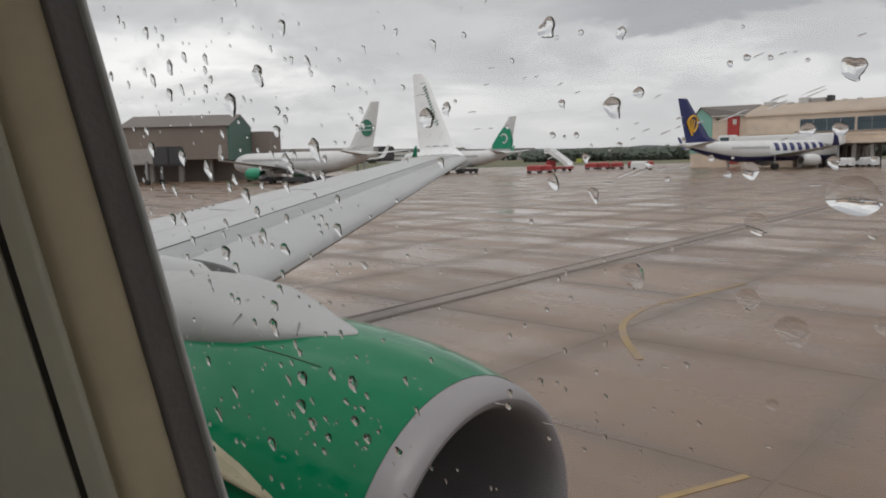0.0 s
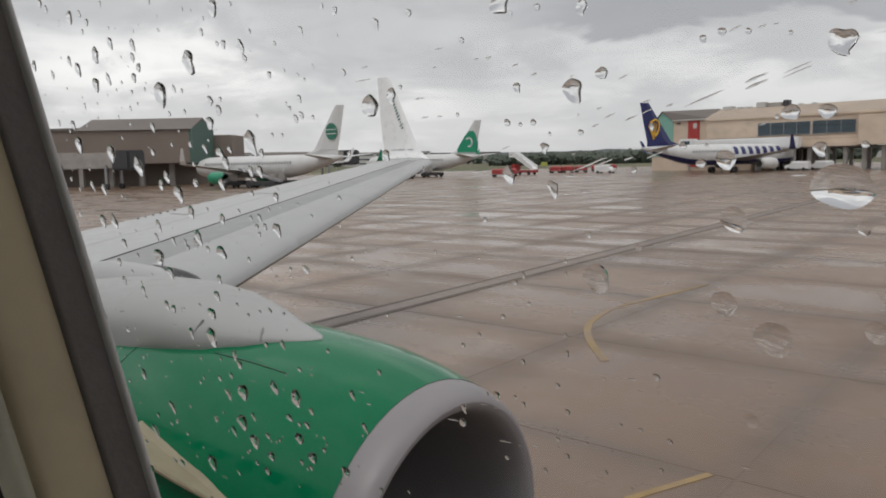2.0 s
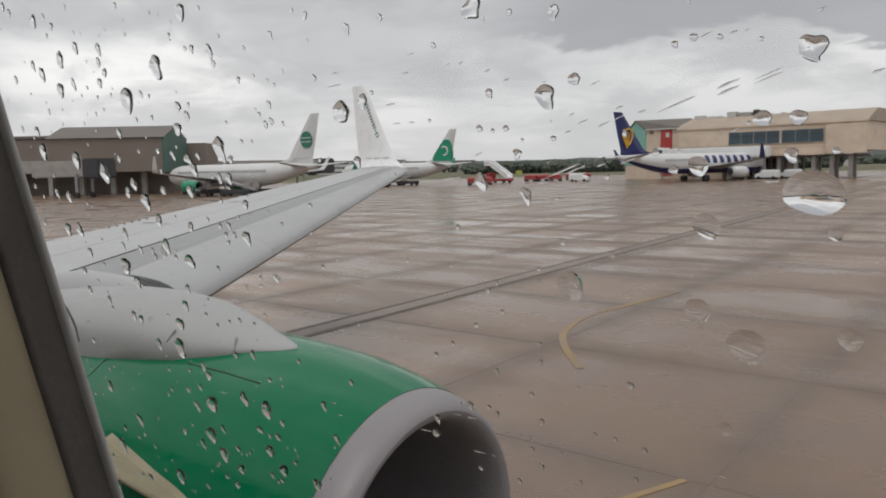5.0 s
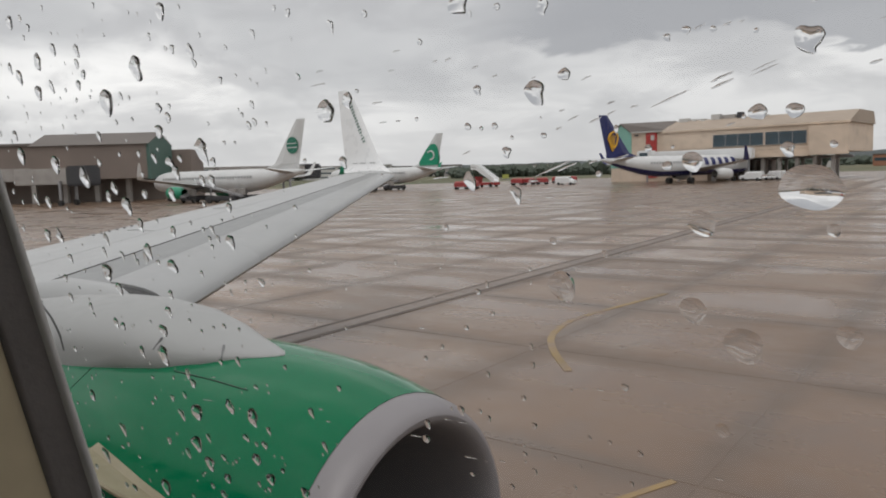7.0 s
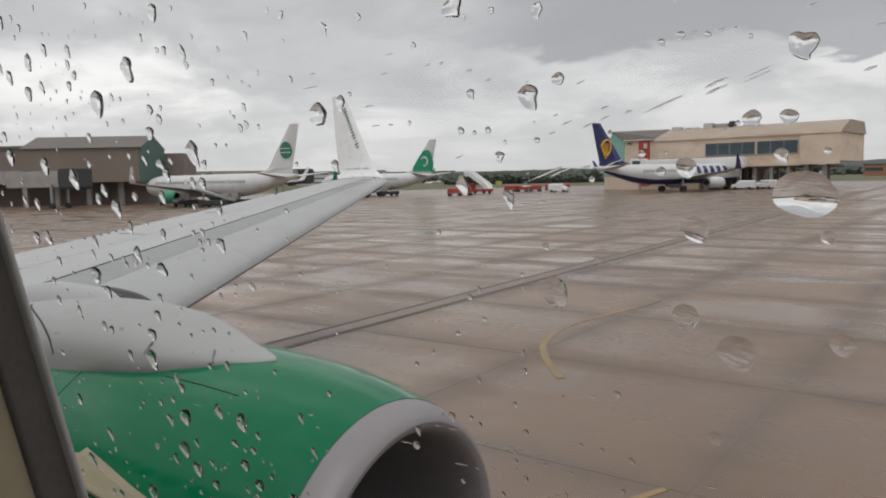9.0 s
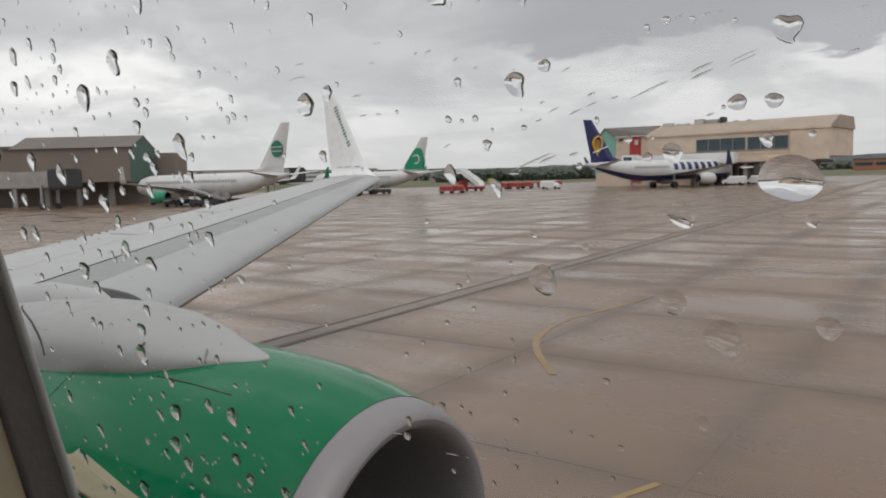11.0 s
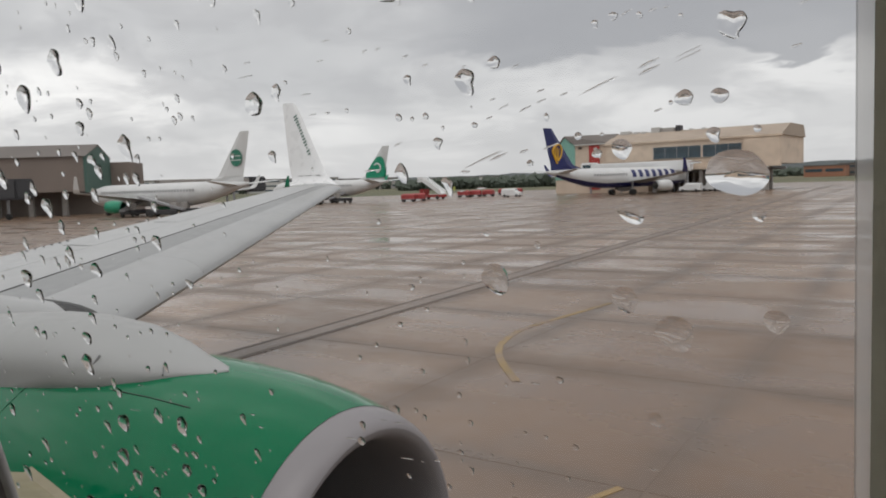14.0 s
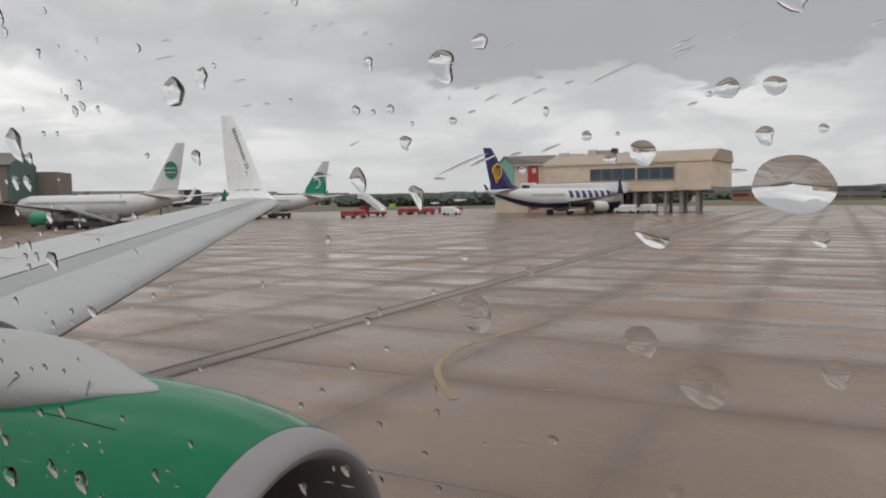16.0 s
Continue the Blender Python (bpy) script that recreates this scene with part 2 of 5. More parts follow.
def wet_ground(name, apron):
    """Wet brownish concrete with tarry slab joints and puddle streaks, or rough grass past the apron."""
    m = bpy.data.materials.new(name)
    m.use_nodes = True
    nt = m.node_tree
    b = nt.nodes["Principled BSDF"]
    pos = nt.nodes.new("ShaderNodeNewGeometry").outputs["Position"]

    def noise_at(s, detail=5.0, stretch=(1, 1, 1), rough=0.5):
        mp = nt.nodes.new("ShaderNodeMapping")
        mp.inputs["Scale"].default_value = stretch
        nt.links.new(pos, mp.inputs[0])
        n = nt.nodes.new("ShaderNodeTexNoise")
        n.inputs["Scale"].default_value, n.inputs["Detail"].default_value, n.inputs["Roughness"].default_value = s, detail, rough
        nt.links.new(mp.outputs[0], n.inputs["Vector"])
        return n.outputs[0]

    def ranged(v, lo, hi, a, c):
        r = nt.nodes.new("ShaderNodeMapRange")
        r.interpolation_type = "SMOOTHSTEP"
        for k, x in zip(("From Min", "From Max", "To Min", "To Max"), (lo, hi, a, c)):
            r.inputs[k].default_value = x
        nt.links.new(v, r.inputs["Value"])
        return r.outputs[0]

    def calc(op, a, c):
        n = nt.nodes.new("ShaderNodeMath")
        n.operation = op
        for i, v in enumerate((a, c)):
            if isinstance(v, (int, float)):
                n.inputs[i].default_value = v
            else:
                nt.links.new(v, n.inputs[i])
        return n.outputs[0]

    def mixed(fac, a, c):
        n = nt.nodes.new("ShaderNodeMix")
        n.data_type = "RGBA"
        nt.links.new(fac, n.inputs[0])
        for s, v in ((n.inputs[6], a), (n.inputs[7], c)):
            if isinstance(v, tuple):
                s.default_value = (*v, 1)
            else:
                nt.links.new(v, s)
        return n.outputs[2]

    if not apron:
        col = mixed(ranged(noise_at(0.02), 0.35, 0.65, 0, 1), (0.07, 0.085, 0.04), (0.16, 0.14, 0.08))
        nt.links.new(col, b.inputs["Base Color"])
        b.inputs["Roughness"].default_value = 0.95
        return m
    col = mixed(ranged(noise_at(0.06), 0.35, 0.66, 0, 1), (0.190, 0.117, 0.071), (0.255, 0.166, 0.107))
    col = mixed(ranged(noise_at(0.9, 8.0), 0.42, 0.75, 0, 0.5), col, (0.17, 0.127, 0.10))
    col = mixed(ranged(noise_at(0.35, 6.0, (1.0, 0.35, 1), 0.65), 0.50, 0.70, 0, 0.35), col, (0.33, 0.27, 0.22))
    col = mixed(ranged(noise_at(14.0, 4.0), 0.55, 0.8, 0, 0.3), col, (0.15, 0.11, 0.085))
    sep = nt.nodes.new("ShaderNodeSeparateXYZ")
    nt.links.new(pos, sep.inputs[0])
    wob = calc("MULTIPLY", calc("SUBTRACT", noise_at(0.7, 3.0), 0.5), 0.5)
    # each slab has weathered a little differently
    cell = nt.nodes.new("ShaderNodeCombineXYZ")
    for axis, start in ((0, JOINT_X), (1, JOINT_Y)):
        nt.links.new(calc("FLOOR", calc("DIVIDE", calc("SUBTRACT", sep.outputs[axis], start), SLAB), 0.0), cell.inputs[axis])
    each = nt.nodes.new("ShaderNodeTexWhiteNoise")
    each.noise_dimensions = "2D"
    nt.links.new(cell.outputs[0], each.inputs["Vector"])
    each = each.outputs["Value"]
    col = mixed(ranged(each, 0.0, 1.0, 0.0, 0.35), col, (0.125, 0.084, 0.060))
    joint, seep = None, None
    for axis, start in ((0, JOINT_X), (1, JOINT_Y)):
        d = calc("PINGPONG", calc("ADD", calc("SUBTRACT", sep.outputs[axis], start), wob), SLAB / 2)
        line = ranged(d, 0.08, 0.46, 1, 0)
        joint = line if joint is None else calc("MAXIMUM", joint, line)
        band = ranged(calc("ADD", d, calc("MULTIPLY", wob, 1.5)), 0.15, 1.15, 1, 0)
        seep = band if seep is None else calc("MAXIMUM", seep, band)
    seep = calc("MULTIPLY", seep, ranged(noise_at(0.09, 3.0), 0.32, 0.62, 0.25, 1.0))
    col = mixed(calc("MULTIPLY", seep, 0.55), col, (0.118, 0.082, 0.060))
    joint = calc("MULTIPLY", joint, ranged(noise_at(0.13, 4.0), 0.36, 0.6, 0.42, 0.95))
    col = mixed(joint, col, (0.128, 0.09, 0.065))
    nt.links.new(col, b.inputs["Base Color"])
    # standing water in long shallow hollows
    wet = ranged(noise_at(0.22, 5.0, (0.55, 1.5, 1), 0.62), 0.38, 0.68, 0, 1)
    rough = calc("SUBTRACT", 0.33, calc("MULTIPLY", wet, 0.25))
    rough = calc("ADD", rough, calc("MULTIPLY", seep, 0.16))
    rough = calc("ADD", rough, calc("MULTIPLY", each, 0.06))
    rough = calc("ADD", rough, calc("MULTIPLY", calc("SUBTRACT", noise_at(3.0, 6.0), 0.5), 0.2))
    nt.links.new(rough, b.inputs["Roughness"])
    b.inputs["IOR"].default_value = 1.5
    bp = nt.nodes.new("ShaderNodeBump")
    bp.inputs["Strength"].default_value, bp.inputs["Distance"].default_value = 0.25, 0.01
    nt.links.new(noise_at(9.0, 6.0), bp.inputs["Height"])
    nt.links.new(bp.outputs[0], b.inputs["Normal"])
    return m


SLAB, JOINT_X, JOINT_Y = 5.0, -12.6, 3.4
APRON = wet_ground("wet_concrete", True)
GRASS = wet_ground("rough_grass", False)
APRON_STAIN = material("drain_channel", (0.098, 0.069, 0.052), 0.6, vary=0.35, scale=0.8)
DRAIN_SLAB = material("drain_cover", (0.172, 0.120, 0.087), 0.36, vary=0.3, scale=0.5, dirt=(0.115, 0.082, 0.062), dirt_amount=0.6)

WATER = bpy.data.materials.new("rain_water")
WATER.use_nodes = True
WATER.node_tree.nodes.clear()
_g, _o = (WATER.node_tree.nodes.new(k) for k in ("ShaderNodeBsdfGlass", "ShaderNodeOutputMaterial"))
_g.inputs["IOR"].default_value, _g.inputs["Roughness"].default_value = 1.33, 0.0
WATER.node_tree.links.new(_g.outputs[0], _o.inputs[0])

# the wetted back of a drop: light that would turn round there is lost into the pane
WETTED = bpy.data.materials.new("wetted_face")
WETTED.use_nodes = True
WETTED.node_tree.nodes.clear()
_r, _g, _m, _o = (WETTED.node_tree.nodes.new(k) for k in ("ShaderNodeBsdfRefraction", "ShaderNodeBsdfGlass", "ShaderNodeMixShader", "ShaderNodeOutputMaterial"))
for _n in (_r, _g):
    _n.inputs["IOR"].default_value, _n.inputs["Roughness"].default_value = 1.33, 0.0
_m.inputs[0].default_value = 0.35
WETTED.node_tree.links.new(_r.outputs[0], _m.inputs[1])
WETTED.node_tree.links.new(_g.outputs[0], _m.inputs[2])
WETTED.node_tree.links.new(_m.outputs[0], _o.inputs[0])

PANE = bpy.data.materials.new("acrylic_pane")
PANE.use_nodes = True
_nt = PANE.node_tree
_nt.nodes.clear()
_t, _s, _m, _o = (_nt.nodes.new(k) for k in ("ShaderNodeBsdfTransparent", "ShaderNodeBsdfGlossy", "ShaderNodeMixShader", "ShaderNodeOutputMaterial"))
_t.inputs[0].default_value = (0.97, 0.975, 0.97, 1)
_s.inputs["Roughness"].default_value = 0.02
_m.inputs[0].default_value = 0.02
for a, b in ((_t.outputs[0], _m.inputs[1]), (_s.outputs[0], _m.inputs[2]), (_m.outputs[0], _o.inputs[0])):
    _nt.links.new(a, b)


# ---- mesh helpers ----
def part(name, bm, mat, parent=None, label="", smooth=False):
    """One bmesh as one mesh object, under its thing."""
    me = bpy.data.meshes.new(name)
    bmesh.ops.recalc_face_normals(bm, faces=bm.faces)
    bm.to_mesh(me)
    bm.free()
    me.materials.append(mat)
    if smooth:
        me.shade_smooth()
    ob = new(name, me)
    if parent is not None:
        ob.parent = parent
    return tagged(ob, label)


def thing(name, label, category, group="", kind="", m=None):
    ob = new(name)
    if m is not None:
        ob.matrix_world = m
    return tagged(ob, label, category, group, kind)


def box(bm, lo, hi, bevel=0.0, m=None):
    """A box from corner to corner, with its edges rounded off."""
    size = [b - a for a, b in zip(lo, hi)]
    mid = [(a + b) / 2 for a, b in zip(lo, hi)]
    made = bmesh.ops.create_cube(bm, size=1.0, matrix=(m or Matrix()) @ Matrix.LocRotScale(mid, None, size))
    if bevel:
        edges = list({e for v in made["verts"] for e in v.link_edges})
        bmesh.ops.bevel(bm, geom=edges, offset=bevel, segments=2, affect="EDGES")
    return bm


def boxed(lo, hi, bevel=0.0):
    return box(bmesh.new(), lo, hi, bevel)


def rod(bm, a, b, r0, r1=None, seg=10):
    a, b = Vector(a), Vector(b)
    m = Matrix.Translation((a + b) / 2) @ (b - a).to_track_quat("Z", "Y").to_matrix().to_4x4()
    bmesh.ops.create_cone(bm, cap_ends=True, segments=seg, radius1=r0, radius2=r0 if r1 is None else r1, depth=(b - a).length, matrix=m)
    return bm


def loft(rings, closed=True, caps=True, bm=None):
    """Skin over rings of equally many points."""
    bm = bm or bmesh.new()
    vs = [[bm.verts.new(p) for p in ring] for ring in rings]
    n = len(rings[0])
    for a, b in zip(vs, vs[1:]):
        for i in range(n if closed else n - 1):
            j = (i + 1) % n
            bm.faces.new((a[i], a[j], b[j], b[i]))
    if caps and closed:
        bm.faces.new(vs[0][::-1])
        bm.faces.new(vs[-1])
    return bm


def circle(x, yc, zc, r, n=32, rz=None):
    return [(x, yc + r * math.cos(2 * math.pi * i / n), zc + (rz or r) * math.sin(2 * math.pi * i / n)) for i in range(n)]


def smooth_by_angle(ob, degrees=35):
    ob.data.shade_smooth()
    ob.data.set_sharp_from_angle(angle=radians(degrees))
    return ob


def at(az, d, z=0.0):
    """A place by its bearing from the cabin window (degrees aft of straight out) and distance."""
    return Vector((-d * math.sin(radians(az)), d * math.cos(radians(az)), z))


# ---- ground ----
def sheet(name, z, r, mat, label, n=96):
    bm = bmesh.new()
    bmesh.ops.create_circle(bm, cap_ends=True, segments=n, radius=r, matrix=Matrix.Translation((0, 0, z)))
    return tagged(part(name, bm, mat, None, label), category=name, kind="structure")


sheet("ground", -0.03, 4500, GRASS, "dull green rough airfield grass reaching the horizon")
bm = bmesh.new()
vs = [bm.verts.new((*(at(az, 215 + 75 * (1 - abs(az - 10) / 100) + 10 * math.sin(az * 0.1))[:2]), 0.0)) for az in range(-120, 241, 5)]
bm.faces.new(vs)
apron = tagged(part("pavement", bm, APRON, None, "wet brownish concrete apron with dark tarred joints and puddles"), category="pavement", kind="structure")

# ---- the airliner that the camera rides in ----
jet = thing("airliner", "white and green twin-engined airliner, wet with rain, on the apron", "airliner")


def wing_at(y, f, h=0.0):
    """A place on the wing: y outboard, f of the chord aft of the leading edge, h chords above the wing's plane."""
    c = 5.2 - 3.3 * (y - 4.5) / 10.8
    return Vector((-6.83 - 0.571 * (y - 4.5) - f * c, y, 2.52 + 0.114 * (y - 4.5) + 0.03 * f * c + h * c))


def wing_skin(profile, y0, y1, steps=8):
    ys = [y0 + (y1 - y0) * i / steps for i in range(steps + 1)]
    return loft([[wing_at(y, f, h) for f, h in profile] for y in ys])


MAIN_PROFILE = [(0.235, -0.004), (0.28, 0.000), (0.36, 0.004), (0.43, 0.006), (0.52, 0.006), (0.64, 0.004), (0.78, 0.0), (0.92, -0.008), (1.0, -0.014), (0.99, -0.019), (0.7, -0.06), (0.45, -0.085), (0.26, -0.07)]
wing = smooth_by_angle(part("wing", wing_skin(MAIN_PROFILE, 1.0, 15.32, 14), WING, jet, "pale grey swept wing, wet, with streaks of dirt"))
band = part("leading_edge_panel", wing_skin([(0.236, 0.0025), (0.30, 0.0055), (0.38, 0.0075), (0.425, 0.0085), (0.425, 0.006), (0.236, -0.002)], 3.3, 15.25, 12), WING_RECESS, wing, "darker bare grey strip behind the slats")
gap = part("panel_gap", wing_skin([(0.429, 0.004), (0.429, 0.009), (0.4365, 0.009), (0.4365, 0.004)], 2.0, 15.2, 12), SEAM, wing, "dark gap along the wing")
SLAT_PROFILE = [(0.245, 0.012), (0.20, 0.0135), (0.145, 0.0135), (0.10, 0.0115), (0.065, 0.0065), (0.036, -0.002), (0.016, -0.012), (0.004, -0.023), (0.0, -0.033), (0.008, -0.043), (0.03, -0.047), (0.10, -0.040), (0.2, 0.002)]
for y0, y1 in ((4.43, 6.6), (6.605, 9.5), (9.505, 12.4), (12.405, 15.2)):
    smooth_by_angle(part("slat", wing_skin(SLAT_PROFILE, y0, y1, 4), SLAT, wing, "pale grey extended slat"), 50)
for y0, y1 in ((4.6, 6.9), (7.0, 9.2), (9.3, 11.5)):
    part("spoiler", wing_skin([(0.66, 0.0025), (0.665, 0.0055), (0.80, 0.003), (0.86, -0.001), (0.86, -0.006)], y0, y1, 3), WING, wing)

for i in range(6):
    p = wing_at(6.55 + 0.17 * i, 0.955, -0.009)
    part("vortex_generator", boxed(p - Vector((0.035, 0.006, 0.03)), p + Vector((0.035, 0.006, 0.022)), 0.002), GREYMETAL, wing, "small grey vortex generator")

# winglet: a blend out of the wing tip and a tapered fin, leaning outward
def winglet_ring(y, z, x_front, chord, tilt, thick=0.09):
    out = Vector((0, math.cos(tilt), math.sin(tilt)))
    side = Vector((0, -math.sin(tilt), math.cos(tilt)))
    pts = []
    for f, h in ((0, 0), (0.05, 0.45), (0.2, 0.9), (0.45, 1.0), (0.75, 0.6), (1.0, 0.08), (1.0, -0.08), (0.75, -0.6), (0.45, -1.0), (0.2, -0.9), (0.05, -0.45)):
        pts.append(Vector((x_front - f * chord, y, z + 0.03 * f * chord)) + side * (h * thick * chord * 0.5))
    return pts


fin_rings = [winglet_ring(15.30, 3.745, -13.02, 1.88, radians(6)), winglet_ring(15.45, 3.79, -13.25, 1.78, radians(20)), winglet_ring(15.60, 3.88, -13.50, 1.58, radians(45)),
             winglet_ring(15.70, 4.03, -13.78, 1.40, radians(66)), winglet_ring(15.78, 4.35, -14.05, 1.27, radians(76)), winglet_ring(15.95, 5.1, -14.58, 0.98, radians(78)),
             winglet_ring(16.12, 5.85, -15.10, 0.68, radians(78)), winglet_ring(16.20, 6.17, -15.36, 0.53, radians(78)), winglet_ring(16.21, 6.24, -15.47, 0.40, radians(78))]
winglet = smooth_by_angle(part("winglet", loft(fin_rings), WINGLET, jet, "white winglet with a line of green lettering"), 60)
bm = bmesh.new()
for i, tall in enumerate((1.5, 1.5, 1.0, 1.2, 1.0, 1.0, 1.0, 1.0, 1.0, 1.3, 1.0, 0.4, 1.4, 1.0)):
    s = i / 13
    z = 5.82 - 1.12 * s
    y = 15.78 + (z - 4.35) * 0.227 - 0.062
    x = -15.27 + 0.72 * s
    box(bm, (-0.044 * tall, -0.004, -0.019), (0.044 * tall, 0.004, 0.019), 0, Matrix.Translation((x, y, z)) @ Matrix.Rotation(radians(-12.5), 4, "X") @ Matrix.Rotation(radians(-33), 4, "Y"))
part("lettering", bm, GREENTEXT, winglet, "small dark green lettering")
for x, y, long in ((-14.12, 15.643, 0.10), (-14.46, 15.641, 0.13), (-14.78, 15.655, 0.09)):
    part("root_joint", boxed((x - long, y - 0.012, 4.075), (x + long, y + 0.02, 4.088)), SLOT, winglet, "thin grey joint at the root of the winglet")

# engine
EY, EZ = 2.955, 1.61
COWL = ((-2.46, 0.937), (-2.6, 0.972), (-2.8, 1.01), (-3.1, 1.052), (-3.5, 1.082), (-3.9, 1.092), (-4.4, 1.088), (-5.0, 1.06), (-5.6, 0.99), (-6.2, 0.88), (-6.7, 0.76))


def cowl_radius(x):
    return float(np.interp(-x, [-p[0] for p in COWL], [p[1] for p in COWL]))


def nacelle_ring(x, r, n=56):
    pts = []
    for i in range(n):
        a = 2 * math.pi * i / n
        low = 0.93 if math.sin(a) < 0 else 1.0
        toe = 0.05 * (1 + math.cos(a)) * max(0.0, min(1.0, (x + 3.0) / 0.5))
        pts.append((x - toe, EY + r * math.cos(a), EZ + r * low * math.sin(a)))
    return pts


engine = part("engine_cowl", loft([nacelle_ring(x, r) for x, r in COWL], caps=False), GREEN, jet, "glossy green engine cowling, rain-wet", smooth=True)
LIP_PROFILE = ((-2.462, 0.934), (-2.42, 0.927), (-2.365, 0.911), (-2.315, 0.887), (-2.287, 0.860), (-2.28, 0.838))
part("inlet_lip", loft([nacelle_ring(x, r) for x, r in LIP_PROFILE], caps=False), LIP, engine, "dull silver inlet lip", smooth=True)
part("inlet_duct", loft([nacelle_ring(x, r) for x, r in ((-2.28, 0.838), (-2.284, 0.815), (-2.305, 0.792), (-2.35, 0.772), (-2.42, 0.760), (-2.5, 0.756), (-2.65, 0.758), (-2.9, 0.775), (-3.25, 0.785), (-3.75, 0.785))], caps=False), DUCT, engine, "dark grey inlet lining", smooth=True)
bm = bmesh.new()
rod(bm, (-3.72, EY, EZ), (-3.75, EY, EZ), 0.78, seg=40)
for i in range(24):
    a = 2 * math.pi * i / 24
    turn = Matrix.Translation((-3.64, EY, EZ)) @ Matrix.Rotation(a, 4, "X") @ Matrix.Translation((0, 0, 0.47)) @ Matrix.Rotation(radians(38), 4, "Z")
    box(bm, (-0.006, -0.075, -0.29), (0.006, 0.075, 0.29), 0, turn)
part("fan", bm, BLADE, engine, "dark metal fan blades")
part("spinner", loft([circle(-3.68 + d, EY, EZ, r, 24) for d, r in ((0, 0.22), (0.1, 0.19), (0.22, 0.12), (0.32, 0.05), (0.36, 0.008))]), DUCT, engine, "black spinner cone", smooth=True)
part("exhaust_nozzle", loft([circle(x, EY, EZ, r) for x, r in ((-6.2, 0.6), (-6.9, 0.52), (-7.6, 0.42))]), GREYMETAL, engine, "grey metal exhaust", smooth=True)


def cowl_strip(bm, x0, x1, a0, a1, width, lift=0.003, n=10):
    """A thin raised line along the cowling between two bearings round the engine."""
    rings = []
    for i in range(n + 1):
        x, a = x0 + (x1 - x0) * i / n, radians(a0 + (a1 - a0) * i / n)
        r, h = cowl_radius(x), width / 2 / cowl_radius(x)
        rings.append([(x, EY + (r + d) * math.cos(a + s), EZ + (r + d) * math.sin(a + s)) for s, d in ((-h, -0.01), (-h, lift), (h, lift), (h, -0.01))])
    return loft(rings, bm=bm)


part("cowl_seam", cowl_strip(bmesh.new(), -3.2, -3.85, 112.8, 113.6, 0.0045), SEAM, engine, "dark cowling latch seam")
part("cowl_seam", cowl_strip(bmesh.new(), -4.62, -4.63, 95, 160, 0.010), SEAM, engine, "dark cowling joint")

# strake: a primer-coloured fin on the inboard side of the cowling
rings = []
out = Vector((0, -math.cos(radians(24)), math.sin(radians(24))))
side = Vector((0, math.sin(radians(24)), math.cos(radians(24))))
for i in range(15):
    s = i / 14
    x = -2.90 - 1.08 * s
    a = radians(180 - 24.5 - 10.0 * s)
    r = cowl_radius(x) - 0.015
    base = Vector((x, EY + r * math.cos(a), EZ + r * math.sin(a)))
    tall = 0.012 + 0.20 * math.sin(min(1.0, 1.35 * s) * math.pi / 2) ** 1.2 * (1 - 0.55 * max(0.0, s - 0.72) / 0.28)
    w = 0.006 + 0.012 * min(1, s * 3)
    rake = Vector((-0.10 * s * s, 0, 0))
    rings.append([base - side * 3.2 * w, base + out * 0.035 - side * w, base + out * tall * 0.97 - side * w * 0.7 + rake, base + out * tall + rake, base + out * tall * 0.97 + side * w * 0.7 + rake, base + out * 0.035 + side * w * 1.6, base + side * 3.6 * w])
part("strake", loft(rings), STRAKE, engine, "pale cream vortex strake")

# fairing of the pylon over the engine
def fairing_lean(x):
    return -0.10 * max(0.0, min(1.0, (x + 5.4) / 1.6)) + 0.085 * max(0.0, min(1.0, (x + 3.80) / 0.52))


stations = ((-3.335, 0.004, 2.688), (-3.36, 0.034, 2.692), (-3.41, 0.085, 2.698), (-3.54, 0.155, 2.718), (-3.72, 0.245, 2.754), (-4.01, 0.36, 2.82), (-4.4, 0.45, 2.885), (-4.9, 0.515, 2.905), (-5.4, 0.555, 2.885), (-6.0, 0.58, 2.83), (-6.7, 0.55, 2.74), (-7.4, 0.42, 2.66), (-8.2, 0.2, 2.60))
rings = []
for x, hw, top in stations:
    off = fairing_lean(x)
    base = EZ + math.sqrt(max(cowl_radius(max(x, -6.0)) ** 2 - (hw - off) ** 2, 0.2)) - 0.012
    far = EZ + math.sqrt(max(cowl_radius(max(x, -6.0)) ** 2 - (hw + off) ** 2, 0.2)) - 0.012
    ring = []
    for i in range(21):
        c, h = math.cos(math.pi * i / 20), math.sin(math.pi * i / 20) ** 0.64
        low = base + (far - base) * (c + 1) / 2
        ring.append((x, EY + off + hw * c, low + max(top - low, 0.006) * h))
    rings.append(ring + [(x, EY + off, base - 0.3)])
fairing = smooth_by_angle(part("pylon_fairing", loft(rings), FAIRING, jet, "pale grey pylon fairing over the engine"), 60)


def fairing_point(x, f, lift=0.0):
    """A place on the inboard side of the fairing, f of its half width from the middle."""
    hw = float(np.interp(-x, [-p[0] for p in stations], [p[1] for p in stations]))
    top = float(np.interp(-x, [-p[0] for p in stations], [p[2] for p in stations]))
    off = fairing_lean(x)
    base = EZ + math.sqrt(cowl_radius(max(x, -6.0)) ** 2 - (hw - off) ** 2) - 0.012
    return Vector((x, EY + off - hw * f, base + (top - base) * max(0.0, math.sin(math.acos(f))) ** 0.64 + lift))


